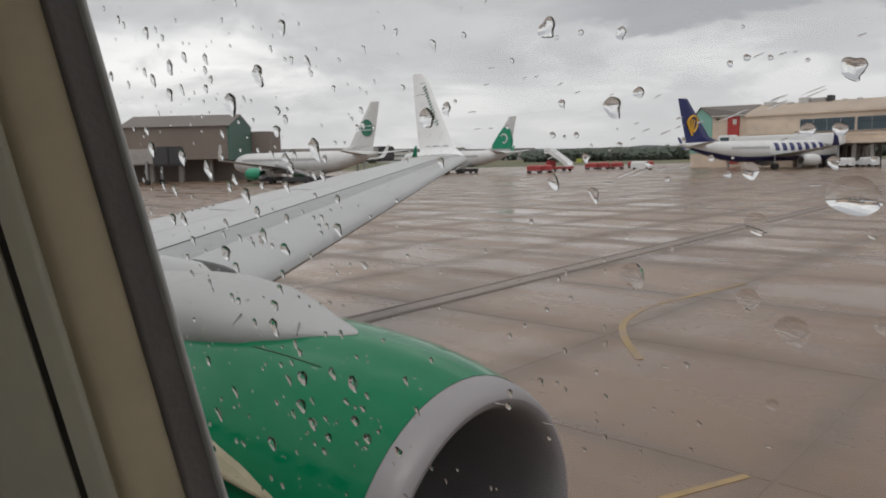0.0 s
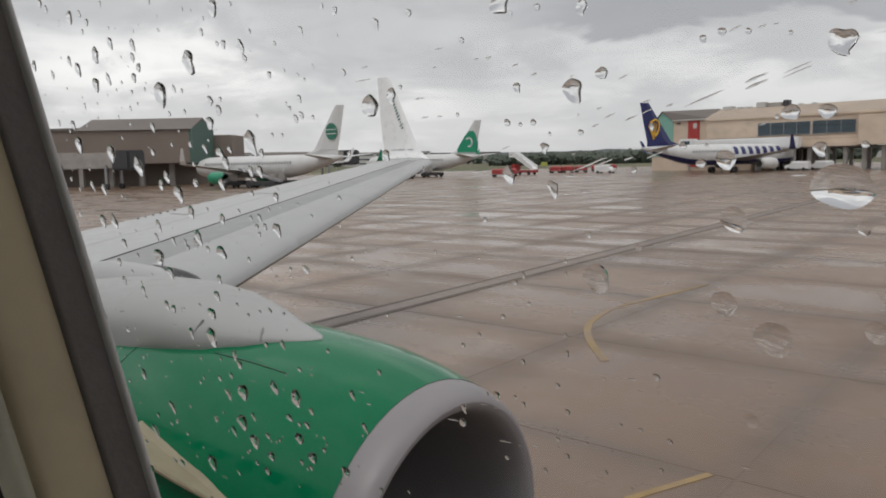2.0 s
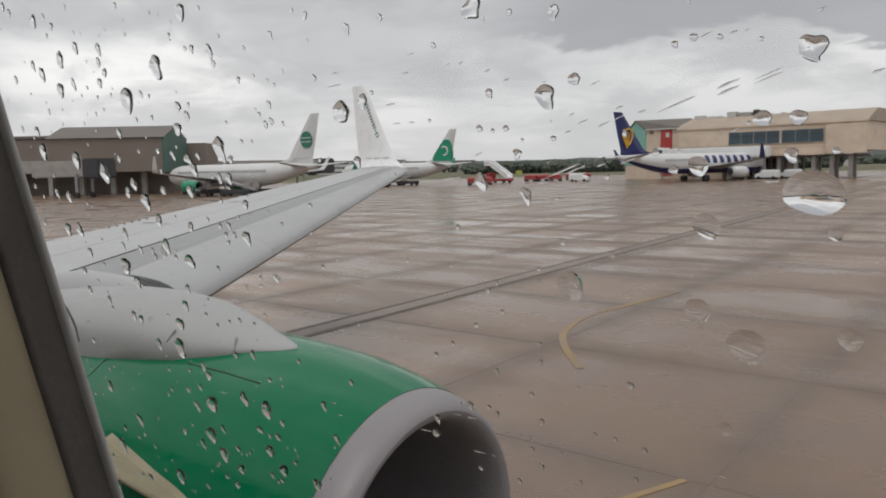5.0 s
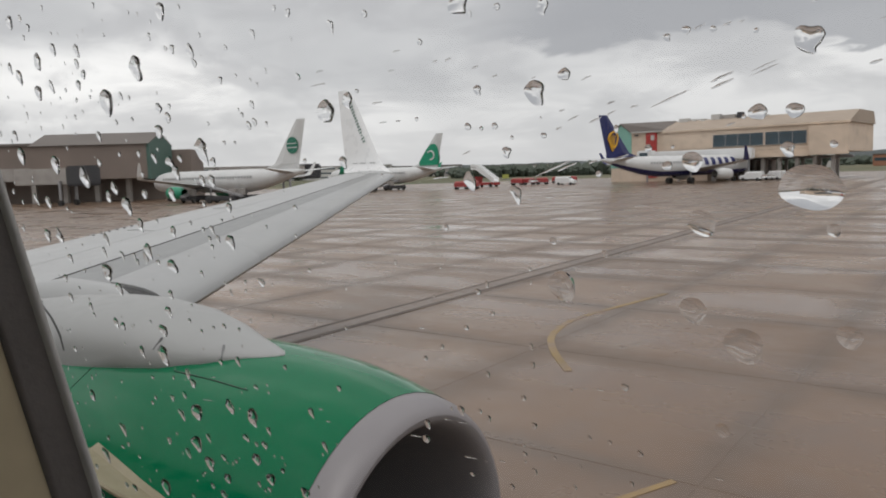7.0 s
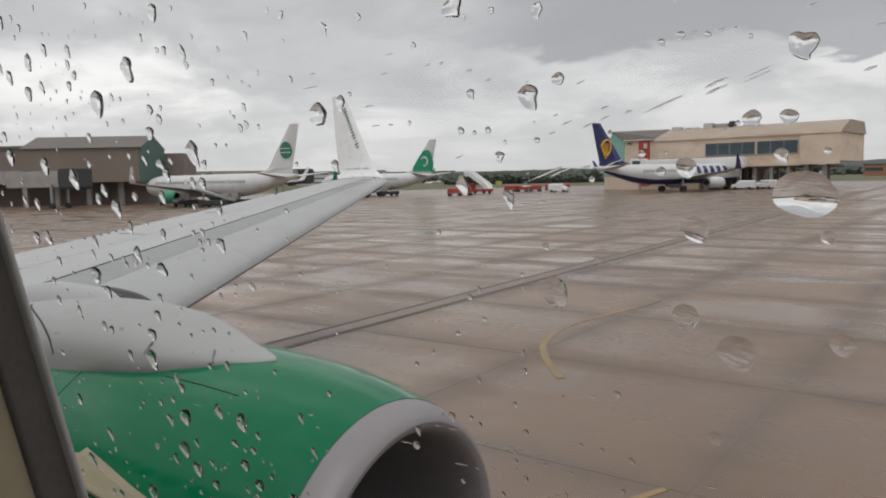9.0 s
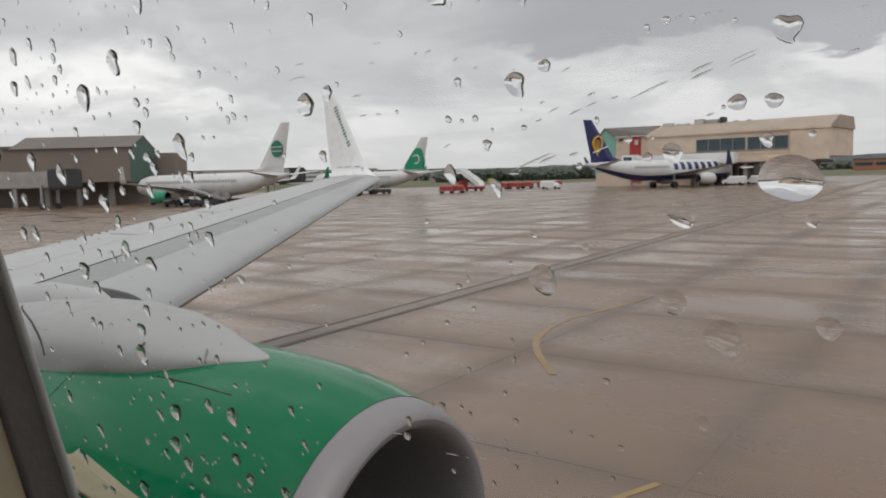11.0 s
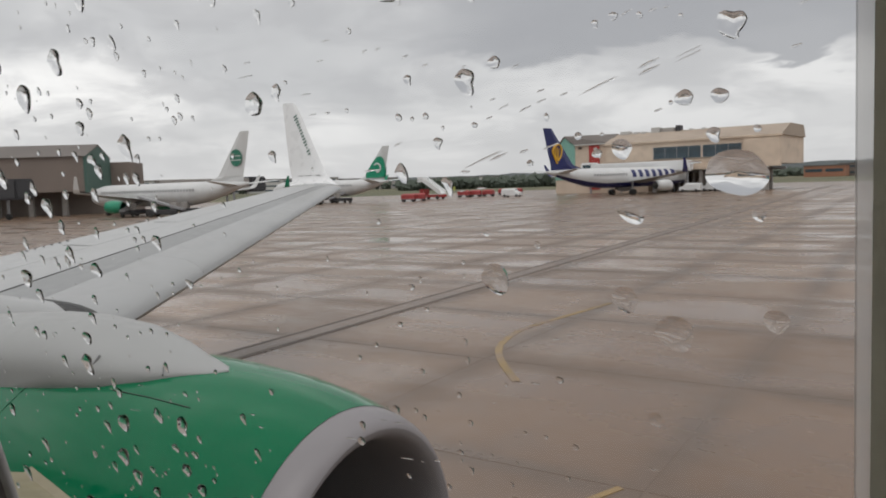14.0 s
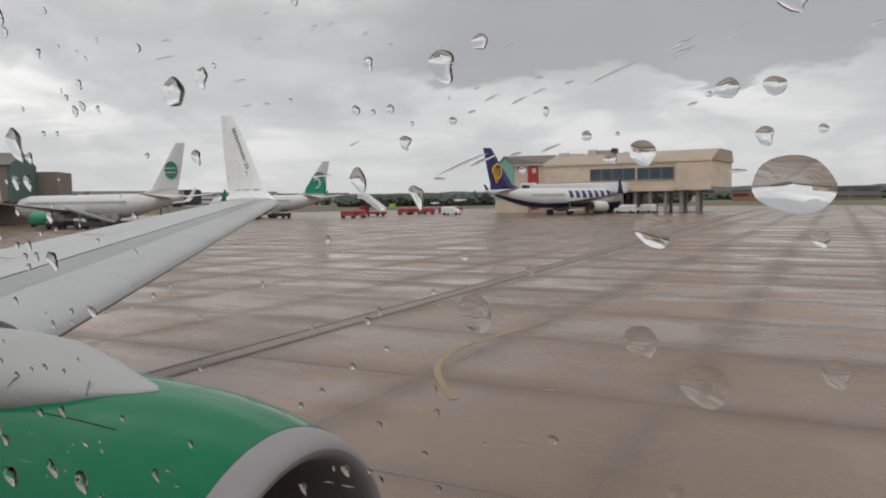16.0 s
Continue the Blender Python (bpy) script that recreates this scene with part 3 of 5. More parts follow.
for x, f, lean in ((-4.06, 0.86, 12), (-3.64, 0.80, -26)):
    bm = bmesh.new()
    box(bm, (-0.005, -0.008, -0.046), (0.005, 0.006, 0.046), 0.002, Matrix.Translation(fairing_point(x, f)) @ Matrix.Rotation(radians(-38), 4, "X") @ Matrix.Rotation(radians(lean), 4, "Y"))
    part("drain_slot", bm, SLOT, fairing, "short grey slot")
bm = bmesh.new()
curve = [fairing_point(-6.05 + 1.08 * q ** 1.15, 0.30 + 0.69 * q, 0.001) for q in (i / 16 for i in range(17))]
for a, b in zip(curve, curve[1:]):
    rod(bm, a, b, 0.007, seg=6)
part("panel_joint", bm, SEAM, fairing, "dark curved joint of the fairing panels")
bm = bmesh.new()
rings = [[(x, EY + 0.72 + hw * math.cos(math.pi * i / 10), zb + (zt - zb) * math.sin(math.pi * i / 10)) for i in range(11)] for x, hw, zb, zt in ((-6.32, 0.03, 2.58, 2.62), (-6.38, 0.13, 2.42, 2.72), (-6.62, 0.22, 2.40, 2.79), (-7.4, 0.25, 2.40, 2.80), (-8.6, 0.12, 2.40, 2.66))]
smooth_by_angle(part("slat_end_fairing", loft(rings), WING, wing, "grey rounded fairing at the inner end of the slats"), 60)

# solid stub, its dark colour stands in for shade inside the open slat end
part("slat_gap", wing_skin([(f, h - 0.004) for f, h in SLAT_PROFILE], 4.28, 4.41, 2), SEAM, wing, "dark filler coloured as the shade in the gap at the slats' inner end")

# fuselage and cabin shell, with the seen window bay and further unseen openings cut through
FY, FZ = -1.67, 3.42


def tube(r, x0, x1, step, taper):
    bm = bmesh.new()
    n, count = 48, int(round((x1 - x0) / step))
    rings = []
    for i in range(count + 1):
        x = x0 + step * i
        k = 1.0
        if taper:
            if x > 9:
                k = max(0.03, 1 - ((x - 9) / 6.0) ** 2)
            if x < -16:
                k = max(0.08, 1 - (-16 - x) / 12.5)
        rings.append([bm.verts.new((x, FY + r * k * math.cos(2 * math.pi * (j + 0.5) / n), FZ + (1 - k) * r * (0.5 if x < 0 else -0.2) + r * k * math.sin(2 * math.pi * (j + 0.5) / n))) for j in range(n)])
    for a, b in zip(rings, rings[1:]):
        for j in range(n):
            f = [a[j], a[(j + 1) % n], b[(j + 1) % n], b[j]]
            c = sum((v.co for v in f), Vector()) / 4
            if -0.46 < c.x < 0.26 and c.y > FY and 3.45 < c.z < 3.95:
                continue
            # unseen openings to brighten the cabin, oversized on the far side
            bay = int(round((c.x - 0.1) / 0.2)) % 3
            low, high = (3.28, 4.0) if c.y < FY else (3.5, 3.95)
            if abs(c.x) < 8 and low < c.z < high and bay != 1 and (c.y < FY or abs(c.x + 0.1) > 0.7):
                continue
            bm.faces.new(f)
    if taper:
        bm.faces.new(rings[0][::-1])
        bm.faces.new(rings[-1])
    else:
        bm.faces.new(rings[0][::-1])
        bm.faces.new(rings[-1])
    return bm


part("fuselage", tube(1.90, -28.2, 14.8, 0.2, True), WHITE, jet, "white fuselage", smooth=True)
cabin = tagged(part("wall_cabin", tube(1.775, -8.2, 8.2, 0.2, False), LINING, None, "beige cabin lining", smooth=True), category="wall", kind="structure")
floor = tagged(part("floor", boxed((-8.1, FY - 1.5, 2.62), (8.1, FY + 1.5, 2.66)), PANEL, None, "pale cabin floor"), category="floor", kind="structure")


def win(u, v, d):
    """A place in the window bay: u along the cabin, v up, d towards the cabin from the pane."""
    return Vector((u, 0.172 - 0.154 * v - 0.988 * d, 3.711 + v - 0.152 * d))


def outline(o, n=20, hu=0.139, hv=0.185, rad=0.085):
    """The rounded opening, o larger all round; its aft side leans."""
    pts = []
    for cx, cy, a0 in ((1, 1, 0), (-1, 1, 90), (-1, -1, 180), (1, -1, 270)):
        for i in range(n):
            a = radians(a0 + 90 * i / (n - 1))
            u = cx * (hu - rad) + (rad + o) * math.cos(a)
            v = cy * (hv - rad) + (rad + o) * math.sin(a)
            u -= 0.135 * v * (hu - u) / (2 * hu)
            pts.append((u - 0.0932, v))
    return pts


def frame_ring(profile):
    return loft([[win(u, v, d) for u, v in outline(o)] for o, d in profile], caps=False)


window = thing("window_1", "rain-spattered cabin window with dark rubber seal and cream surround", "window", kind="structure")
smooth_by_angle(part("gasket", frame_ring(((0.004, -0.003), (-0.0006, -0.0022), (-0.0014, -0.0012), (-0.0012, 0.0002), (0.0009, 0.0012))), LIPSEAL, window, "grey pane gasket"), 60)
smooth_by_angle(part("seal", frame_ring(((0.0006, 0.0009), (0.0014, 0.003), (0.0026, 0.011), (0.0032, 0.0128), (0.006, 0.0135))), SEAL, window, "dark rubber seal"), 60)
smooth_by_angle(part("bezel", frame_ring(((0.0045, 0.0125), (0.005, 0.014), (0.0078, 0.0215), (0.0095, 0.0262), (0.0115, 0.0312), (0.0135, 0.0340), (0.0178, 0.0348))), CREAM, window, "cream plastic window surround"), 50)
smooth_by_angle(part("trim_strip", frame_ring(((0.0175, 0.031), (0.0180, 0.0352), (0.020, 0.0375), (0.036, 0.0405), (0.0372, 0.0402), (0.0378, 0.036))), PANEL, window, "grey-beige trim strip"), 50)
# nearly flush strip: the groove's depth and shade are put into its near-black colour
part("shade_groove", frame_ring(((0.0372, 0.0360), (0.0380, 0.0388), (0.0500, 0.0395), (0.0515, 0.0370))), GROOVE_SHADE, window, "flush near-black strip coloured as the shaded groove of the window blind")
bm = frame_ring(((0.0498, 0.036), (0.0500, 0.0402), (0.0515, 0.0410), (0.064, 0.0418), (0.072, 0.0440), (0.18, 0.048), (0.33, 0.048)))
smooth_by_angle(part("side_panel", bm, PANEL, window, "grey-beige cabin side panel"), 50)


def forward_side(profile):
    """A strip along the forward side of the opening only."""
    return loft([[win(u, v, d) for u, v in (outline(o)[-16:] + outline(o)[:16])] for o, d in profile], closed=False, caps=False)


part("pane_edge", forward_side(((-0.0034, 0.0012), (-0.0031, 0.0022), (0.0012, 0.0026))), HAZE, window, "milky edge of the acrylic pane")
smooth_by_angle(part("bezel_lip", forward_side(((0.0012, 0.0105), (-0.0006, 0.0128), (-0.0008, 0.0140), (0.0010, 0.0150), (0.0060, 0.0165))), PANEL, window, "grey-beige lip over the seal"), 50)
bm = bmesh.new()
bm.faces.new([bm.verts.new(win(u, v, 0.0005)) for u, v in outline(0.004)])
pane = part("pane", bm, PANE, window, "clear acrylic pane")
pane.visible_shadow = False

# ---- rain on the pane ----
def drop_mesh(seed, stretch, tail, tall=0.27, edge=0.72, ragged=1.0):
    """A bead of water: a dome on a flat back, with an uneven outline that may run to a tail below."""
    rnd = random.Random(seed)
    ph = [rnd.uniform(0, 6.28) for _ in range(3)]
    amp = [ragged * rnd.uniform(0.04, 0.16), ragged * rnd.uniform(0.04, 0.14), ragged * rnd.uniform(0.02, 0.08)]
    lean = rnd.uniform(-0.3, 0.0)
    hook = ragged * rnd.uniform(-0.55, 0.55)
    up = min(stretch, 0.95)
    n, rows = 30, 9
    rings = []
    for k in range(rows + 1):
        q = (1 - k / rows) ** 0.7
        ring = []
        for i in range(n):
            a = 2 * math.pi * i / n
            r = 0.5 * (1 + amp[0] * math.cos(2 * a + ph[0]) + amp[1] * math.cos(3 * a + ph[1]) + amp[2] * math.cos(5 * a + ph[2]))
            x, y = r * q * math.cos(a), r * q * math.sin(a) * (up if math.sin(a) > 0 else stretch)
            s = max(0.0, -y / (0.5 * stretch))
            x *= 1 - tail * min(1, s) ** 1.3 * 0.75
            x += -lean * s * s * 0.5 + hook * s * (1 - s) * 0.6
            h = tall * (1 - q * q) ** edge * (1 - 0.25 * y)
            ring.append((x, y, h))
        rings.append(ring)
    rings[-1] = [(0.001 * math.cos(2 * math.pi * i / n), 0.001 * math.sin(2 * math.pi * i / n), tall) for i in range(n)]
    bm = loft(rings)
    bmesh.ops.recalc_face_normals(bm, faces=bm.faces)
    for f in bm.faces:
        f.material_index = int(all(abs(v.co.z) < 1e-6 for v in f.verts))
    me = bpy.data.meshes.new("raindrop")
    bm.to_mesh(me)
    bm.free()
    me.materials.append(WATER)
    me.materials.append(WETTED)
    me.shade_smooth()
    me.set_sharp_from_angle(angle=radians(50))
    return me


ROUND = [drop_mesh(i, 0.95 + 0.14 * (i % 3), 0.2 * (i % 2), 0.15 + 0.015 * (i % 3), 0.85) for i in range(8)]
LENS = [drop_mesh(110 + i, 0.9 + 0.12 * (i % 3), 0.15, 0.2, 0.85, 0.6) for i in range(6)]
LONG = [drop_mesh(20 + i, 1.45 + 0.25 * (i % 3), 0.7, 0.14 + 0.02 * (i % 4), 0.85) for i in range(10)]
THREAD = [drop_mesh(50 + i, 2.5 + 0.3 * i, 0.6, 0.15, 0.85) for i in range(3)]
FLAT = [drop_mesh(80 + i, 0.95 + 0.1 * (i % 3), 0.25, 0.12, 1.0, 0.35) for i in range(5)]
BLOB = [drop_mesh(95 + i, 0.9, 0.35, 0.2, 0.8) for i in range(2)]
BIGDROP = drop_mesh(41, 0.72, 0.1, 0.16, 1.0, 0.3)
DASH = [drop_mesh(90 + i, wide, 0.0, wide * 0.3, 0.8) for i, wide in enumerate((0.24, 0.11, 0.04))]
drop_places = []


def rain(mesh, u, v, size, turn=0.0, label="clear raindrop beaded on the outer face of the pane"):
    ob = new("raindrop", mesh)
    o = win(u, v, -0.0015)
    axes = Matrix((Vector((1, 0, 0)), Vector((0, -0.152, 0.988)), Vector((0, 0.988, 0.152)))).transposed().to_4x4()
    ob.matrix_world = Matrix.Translation(o) @ axes @ Matrix.Rotation(radians(turn), 4, "Z") @ Matrix.Diagonal((size, size, size, 1))
    drop_places.append((u, v, size))
    return tagged(ob, label, "raindrop", "raindrops on the window")


# the drops that can be told apart: millimetres along and up the pane, and their width
SLENDER_A = ((-237, 70, 2.9), (-217, 48, 2.5), (-216, 41.5, 4), (-211, 14, 3.5), (-209, 69, 2.3), (-208, -67, 3.5), (-207, -44, 3.1), (-205, 25.5, 2.7), (-204, 66, 3.1), (-203, 14, 3.7), (-202, 82, 3.3), (-199, 6.4, 2.4), (-194, 38, 4), (-194, 60, 3.5), (-193, -10, 2.1), (-191, -53.6, 2.9), (-190, 69, 3.7), (-179, -14, 2.3), (-179, 71.5, 2.5), (-178, 33, 4.5), (-175, -15, 2.3), (-172, -2, 3), (-171, -70.4, 4), (-169, 60, 2.2), (-167, -22.3, 2.5), (-166, 9, 1.8), (-166, 27, 2.6), (-166, 69.5, 2.4), (-164, 45, 2), (-162, 29.4, 2.8), (-158, 7, 1.5), (-157, 24.5, 3.9))
SLENDER_B = ((-156, 54.7, 5.1), (-155, -36.3, 1.6), (-153, -54.4, 2.2), (-152, -41, 2.4), (-152, 18.6, 2.9), (-151, 11, 3.2), (-148, -34, 1.6), (-148, 55, 1.6), (-147, -50, 4.3), (-147, -7.4, 2.5), (-145, 39, 1.4), (-142, -55.6, 3.7), (-140, -46.5, 1.8), (-138, 37.7, 1.8), (-136, 17, 2.3), (-133, 27.5, 2.4), (-129, 33.6, 2.6), (-126, -34, 3.1), (-126, -20.5, 1.6), (-126, 37, 1.5), (-122, 74, 3), (-120, 64.3, 1.7), (-118, -19, 1.8), (-118, 18, 1.5), (-116, -35.3, 3.9), (-116, 39, 4.3), (-114, 31, 2.2), (-113, 63, 2.6), (-112, 35.6, 1.8), (-111, 15, 2.8), (-109, 24, 1.8), (-103, 55, 1.3))
SLENDER_C = ((-91, -29.4, 1.8), (-64, 62.3, 1.7), (-62, 47, 2.4), (-52, -25, 1.5), (-35, -20.5, 1), (-33, 29.4, 2.6), (-29, 59.4, 0.9), (-25, -30.4, 1.1), (-24, -20, 1), (-24, 34.5, 1.6), (-23, -7, 1), (-23, 27, 2), (-14, 58.6, 1.9))
BEAD_A = ((-203, -60, 2.1), (-198, -4, 1.3), (-195, 76.6, 1.4), (-194, -61.5, 1.6), (-193, 23, 1.4), (-192, -13, 1.4), (-189, 11, 1), (-184, -63, 1.5), (-180, 83, 1.5), (-178, 75.5, 1), (-177, 3, 4.9), (-177, 46, 1.1), (-177, 59, 1.2), (-175, 51, 1.2), (-170, 52, 1), (-167, 37, 2.2), (-165, 62.4, 2.5), (-164, -31, 1.3), (-164, 56, 1), (-158, -12, 1.2), (-157, -49, 1.1), (-155, -22, 5), (-155, 39, 1.4), (-153, 48, 1.4), (-152, -29.3, 1.3), (-152, -14, 3.7), (-152, 79.6, 1.4), (-150, 71.4, 1.1), (-147, -61, 1.2), (-144, -2, 2.3), (-144, 54, 1.3), (-143, -63.7, 1.8))
BEAD_B = ((-143, -39, 5.1), (-143, 19.6, 1.1), (-142, -29.4, 2.5), (-140, 6.5, 4.1), (-138, -65.3, 2.5), (-138, 61.6, 5.2), (-137, -9.5, 1.4), (-136, 75.3, 1), (-134, -59, 3.1), (-134, -52, 2), (-133, 44.5, 3.2), (-131, 36, 3), (-131, 50.4, 2.5), (-129, 68.4, 1.6), (-128, -52, 1.3), (-127, 19.4, 1.2), (-127, 71.6, 1), (-126, -10.4, 1.1), (-126, 50.5, 1.2), (-121, -43, 2.4), (-121, -9.4, 1.5), (-119, -57, 1.5), (-118, -49, 3.5), (-114, 73.4, 1.1), (-113, -54, 3.5), (-113, -43.5, 2.2), (-113, 20.3, 1), (-112, -26, 1.5), (-111, 45, 0.9), (-110, -38.4, 1.8), (-108, 4, 1.2), (-108, 66, 1.1))
BEAD_C = ((-107, -50, 1.6), (-106, 40, 1.1), (-99, -54.6, 3), (-99, 62, 1.2), (-97, 55.4, 0.8), (-89, 43.6, 1), (-80, 68, 1.1), (-76, 53, 1.4), (-76, 66.4, 1.7), (-69, 45, 5.2), (-66, 34, 2.4), (-59, 48.4, 1.1), (-54, 63, 1.6), (-53, -29, 2.1), (-50, -9.3, 1.3), (-45, -6, 1.1), (-42, -20, 2), (-41, -35, 1.3), (-41, 56, 1.3), (-40, 20, 1.2), (-38, -1, 1.3), (-37, -19.4, 1.1), (-34, -10.6, 1.3), (-34, 7, 1.4), (-32, 39.5, 1.5), (-31, -35.4, 1.3), (-31, 2.7, 1), (-29, 39, 0.9), (-29, 46, 1.8), (-27, -27, 1.2), (-27, -25, 0.8), (-26, 39.3, 1.3))
BEAD_D = ((-23, 59.7, 1.4), (-20, -26.3, 0.8), (-17, 44.6, 4.2), (-16, 37, 1.2), (-15, -11, 0.7), (-12, -20.3, 0.9), (-11, 47, 2.4), (-6, 30, 1.2), (-4, -28, 1.1), (-4, -8.7, 1.5), (-2, -21.4, 1.3), (3, 34, 1.3), (6, 31, 1.7), (7, 34, 0.6), (7, 50.7, 1.2), (10, 51.4, 1.4), (14, 51, 1), (18, 38, 0.7), (20, 38.5, 2.7), (20, 50, 0.8), (24, 33, 2.1), (25, 38.4, 2.5), (30, 33.4, 1.1))
DRAWN = ((-226, -49.6, 4), (-213, 27, 3.1), (-205, 54, 1.7), (-185, 61.4, 3.4), (-176, 10, 2.5), (-159, 9, 2.1), (-115, 1, 1.7), (-88, -38, 2.4), (-23, -3, 1.2))
DASHES_A = ((-136, -34, 5.4), (-131, -26, 2.6), (-87, -28, 1.8), (-85, -31, 1.8), (-70, 50.7, 5.3), (-69, 53.4, 2.5), (-56, -29, 3.4), (-54, 45.6, 2.9), (-53, 41.6, 2.2), (-50, -2.4, 1.4), (-49, 41.6, 1.4), (-49, 51.5, 2.1), (-47, 55, 2.4), (-46, -23, 2.2), (-42, -23, 2.7), (-41, -31, 3.3), (-40, 30, 3.8), (-38, 52, 1.3), (-37, -31, 0.9), (-35, 52, 1.5), (-33, -30, 1.7), (-33, 34.6, 2.1), (-29, 50, 1.5), (-25, 48, 1.4), (-20, 25.6, 1.4), (-19, 29, 1.9), (-18, -15, 1), (-17, 47, 0.9), (-16, 26, 1.8), (-15, 31, 8.7), (-14, -21.5, 1), (-13, 38, 1.3))
DASHES_B = ((-12, -10.3, 0.9), (-12, 31.3, 3.9), (-12, 41, 1.1), (-10, 39.6, 2.3), (-9, -10, 1.6), (-7, 32, 1.7), (-7, 46, 2), (-6, 39, 2.6), (-4, -1, 1.5), (-3, 40, 2), (-3, 41.6, 1.4), (-2, 32.6, 3), (-1, 0, 2.1), (1, 24.5, 2), (1, 40.7, 1.3), (7, 41.5, 7), (12, -23, 1.9), (12, 51.6, 2.2), (15, 43, 3.6), (15, 44, 3.6), (16, 37, 1.3), (16, 51.4, 1.3), (18, 51.5, 0.9), (21, 29, 1.9), (21, 44.4, 4.4), (21, 45, 4.2), (28, 53, 1.5), (35, 44, 1.6), (36, 49.4, 1.3))
BLOBS = ((-31, 61.5, 4.6), (27, 48, 4.2))
SHALLOW = ((-16, 18, 1.5), (-15, 9.5, 5.8), (-6, 16, 1.3), (9, 7, 4.7), (10, 31.6, 3.3), (11, 21.7, 4.6), (13, -13.7, 2.6), (17, 2, 6), (30, 21, 2.1), (32, 5, 3.7))

rng = random.Random(11)
rain(BIGDROP, 0.027, 0.0272, 0.0092, 0, "large sagging raindrop on the outer face of the pane")
for i, (u, v, w) in enumerate(SLENDER_A + SLENDER_B + SLENDER_C):
    rain(LONG[i % 10], u / 1000, v / 1000, w / 1000 * 1.22, 14 if u < -75 else 6, "slender leaning raindrop on the outer face of the pane")
for i, (u, v, w) in enumerate(DRAWN):
    rain(THREAD[i % 3], u / 1000, v / 1000, w / 1000 * 0.75, 16, "drop of rain drawn out downwards on the pane")
for i, (u, v, w) in enumerate(BEAD_A + BEAD_B + BEAD_C + BEAD_D):
    rain(ROUND[i % 8] if u < -75 else LENS[i % 6], u / 1000, v / 1000, w / 1000 * (1.12 if u < -75 else 1.0), 12 if u < -75 else 0)
for i, (u, v, w) in enumerate(SHALLOW):
    rain(FLAT[i % 5], u / 1000, v / 1000, w / 1000, 0, "wide shallow raindrop on the outer face of the pane")
for i, (u, v, w) in enumerate(BLOBS):
    rain(BLOB[i], u / 1000, v / 1000, w / 1000, 10, "large uneven raindrop on the outer face of the pane")
for i, (u, v, w) in enumerate(DASHES_A + DASHES_B):
    rain(DASH[0 if w < 2 else 1 if w < 4 else 2], u / 1000, v / 1000, w / 1000, 20 if u > -45 and v > 30 else 4, "thin dash of rain drawn out along the pane")
# small drops in between, and round the parts of the pane that come into view briefly
tries = 0
while len(drop_places) < 370 and tries < 9000:
    tries += 1
    u, v = rng.uniform(-0.245, 0.04), rng.uniform(-0.13, 0.13)
    aft = u < -0.075
    if not aft and rng.random() < 0.7:
        continue
    size = rng.uniform(0.0009, 0.0017) if -0.07 < v < 0.075 else rng.uniform(0.0012, 0.0034)
    if any((u - a) ** 2 + (v - b) ** 2 < (0.7 * (size + c)) ** 2 for a, b, c in drop_places):
        continue
    rain(rng.choice(LONG if aft and rng.random() < 0.5 else ROUND if aft else LENS), u, v, size, rng.uniform(4, 18) if aft else rng.uniform(-8, 10))


verts, faces = [], []
for count in range(420):
    bead = count >= 360
    u, v = rng.uniform(-0.235, -0.08 if bead else 0.042), rng.uniform(-0.125, 0.125)
    if u > -0.07 and rng.random() < 0.6:
        continue
    r = rng.uniform(0.0006, 0.0011) if bead else rng.uniform(0.00022, 0.0005)
    if any((u - a) ** 2 + (v - b) ** 2 < (0.6 * c + r) ** 2 for a, b, c in drop_places):
        continue
    k, n = len(verts), 16 if bead else 9
    long = rng.uniform(1.1, 2.1) if bead else rng.uniform(0.8, 1.9)
    lean, bow = rng.uniform(-0.1, 0.5), rng.uniform(-0.5, 0.5)
    rows = ((1.0, 0.0), (0.97, 0.22), (0.86, 0.42), (0.66, 0.58), (0.35, 0.68)) if bead else ((1.0, 0.0), (0.8, 0.26), (0.45, 0.42))
    for q, h in rows:
        for i in range(n):
            a = 2 * math.pi * i / n
            x, y = r * q * math.cos(a), r * q * math.sin(a)
            slim = 1 - 0.45 * max(0.0, -math.sin(a)) * q
            verts.append(win(u + x * slim + (-lean * y if u < -0.07 else 0) + (bow * y * y / r if bead else 0), v + long * y, -0.0015 - h * r))
    for row in range(len(rows) - 1):
        for i in range(n):
            j = (i + 1) % n
            faces.append((k + row * n + i, k + row * n + j, k + (row + 1) * n + j, k + (row + 1) * n + i))
    faces += [tuple(k + (len(rows) - 1) * n + i for i in range(n)), tuple(k + i for i in reversed(range(n)))]
me = bpy.data.meshes.new("rain_spray")
me.from_pydata(verts, [], faces)
bm = bmesh.new()
bm.from_mesh(me)
bmesh.ops.recalc_face_normals(bm, faces=bm.faces)
bm.to_mesh(me)
bm.free()
me.materials.append(WATER)
me.shade_smooth()
me.set_sharp_from_angle(angle=radians(60))
tagged(new("rain_spray", me), "fine beads of rain between the larger drops", "rain", kind="stuff")


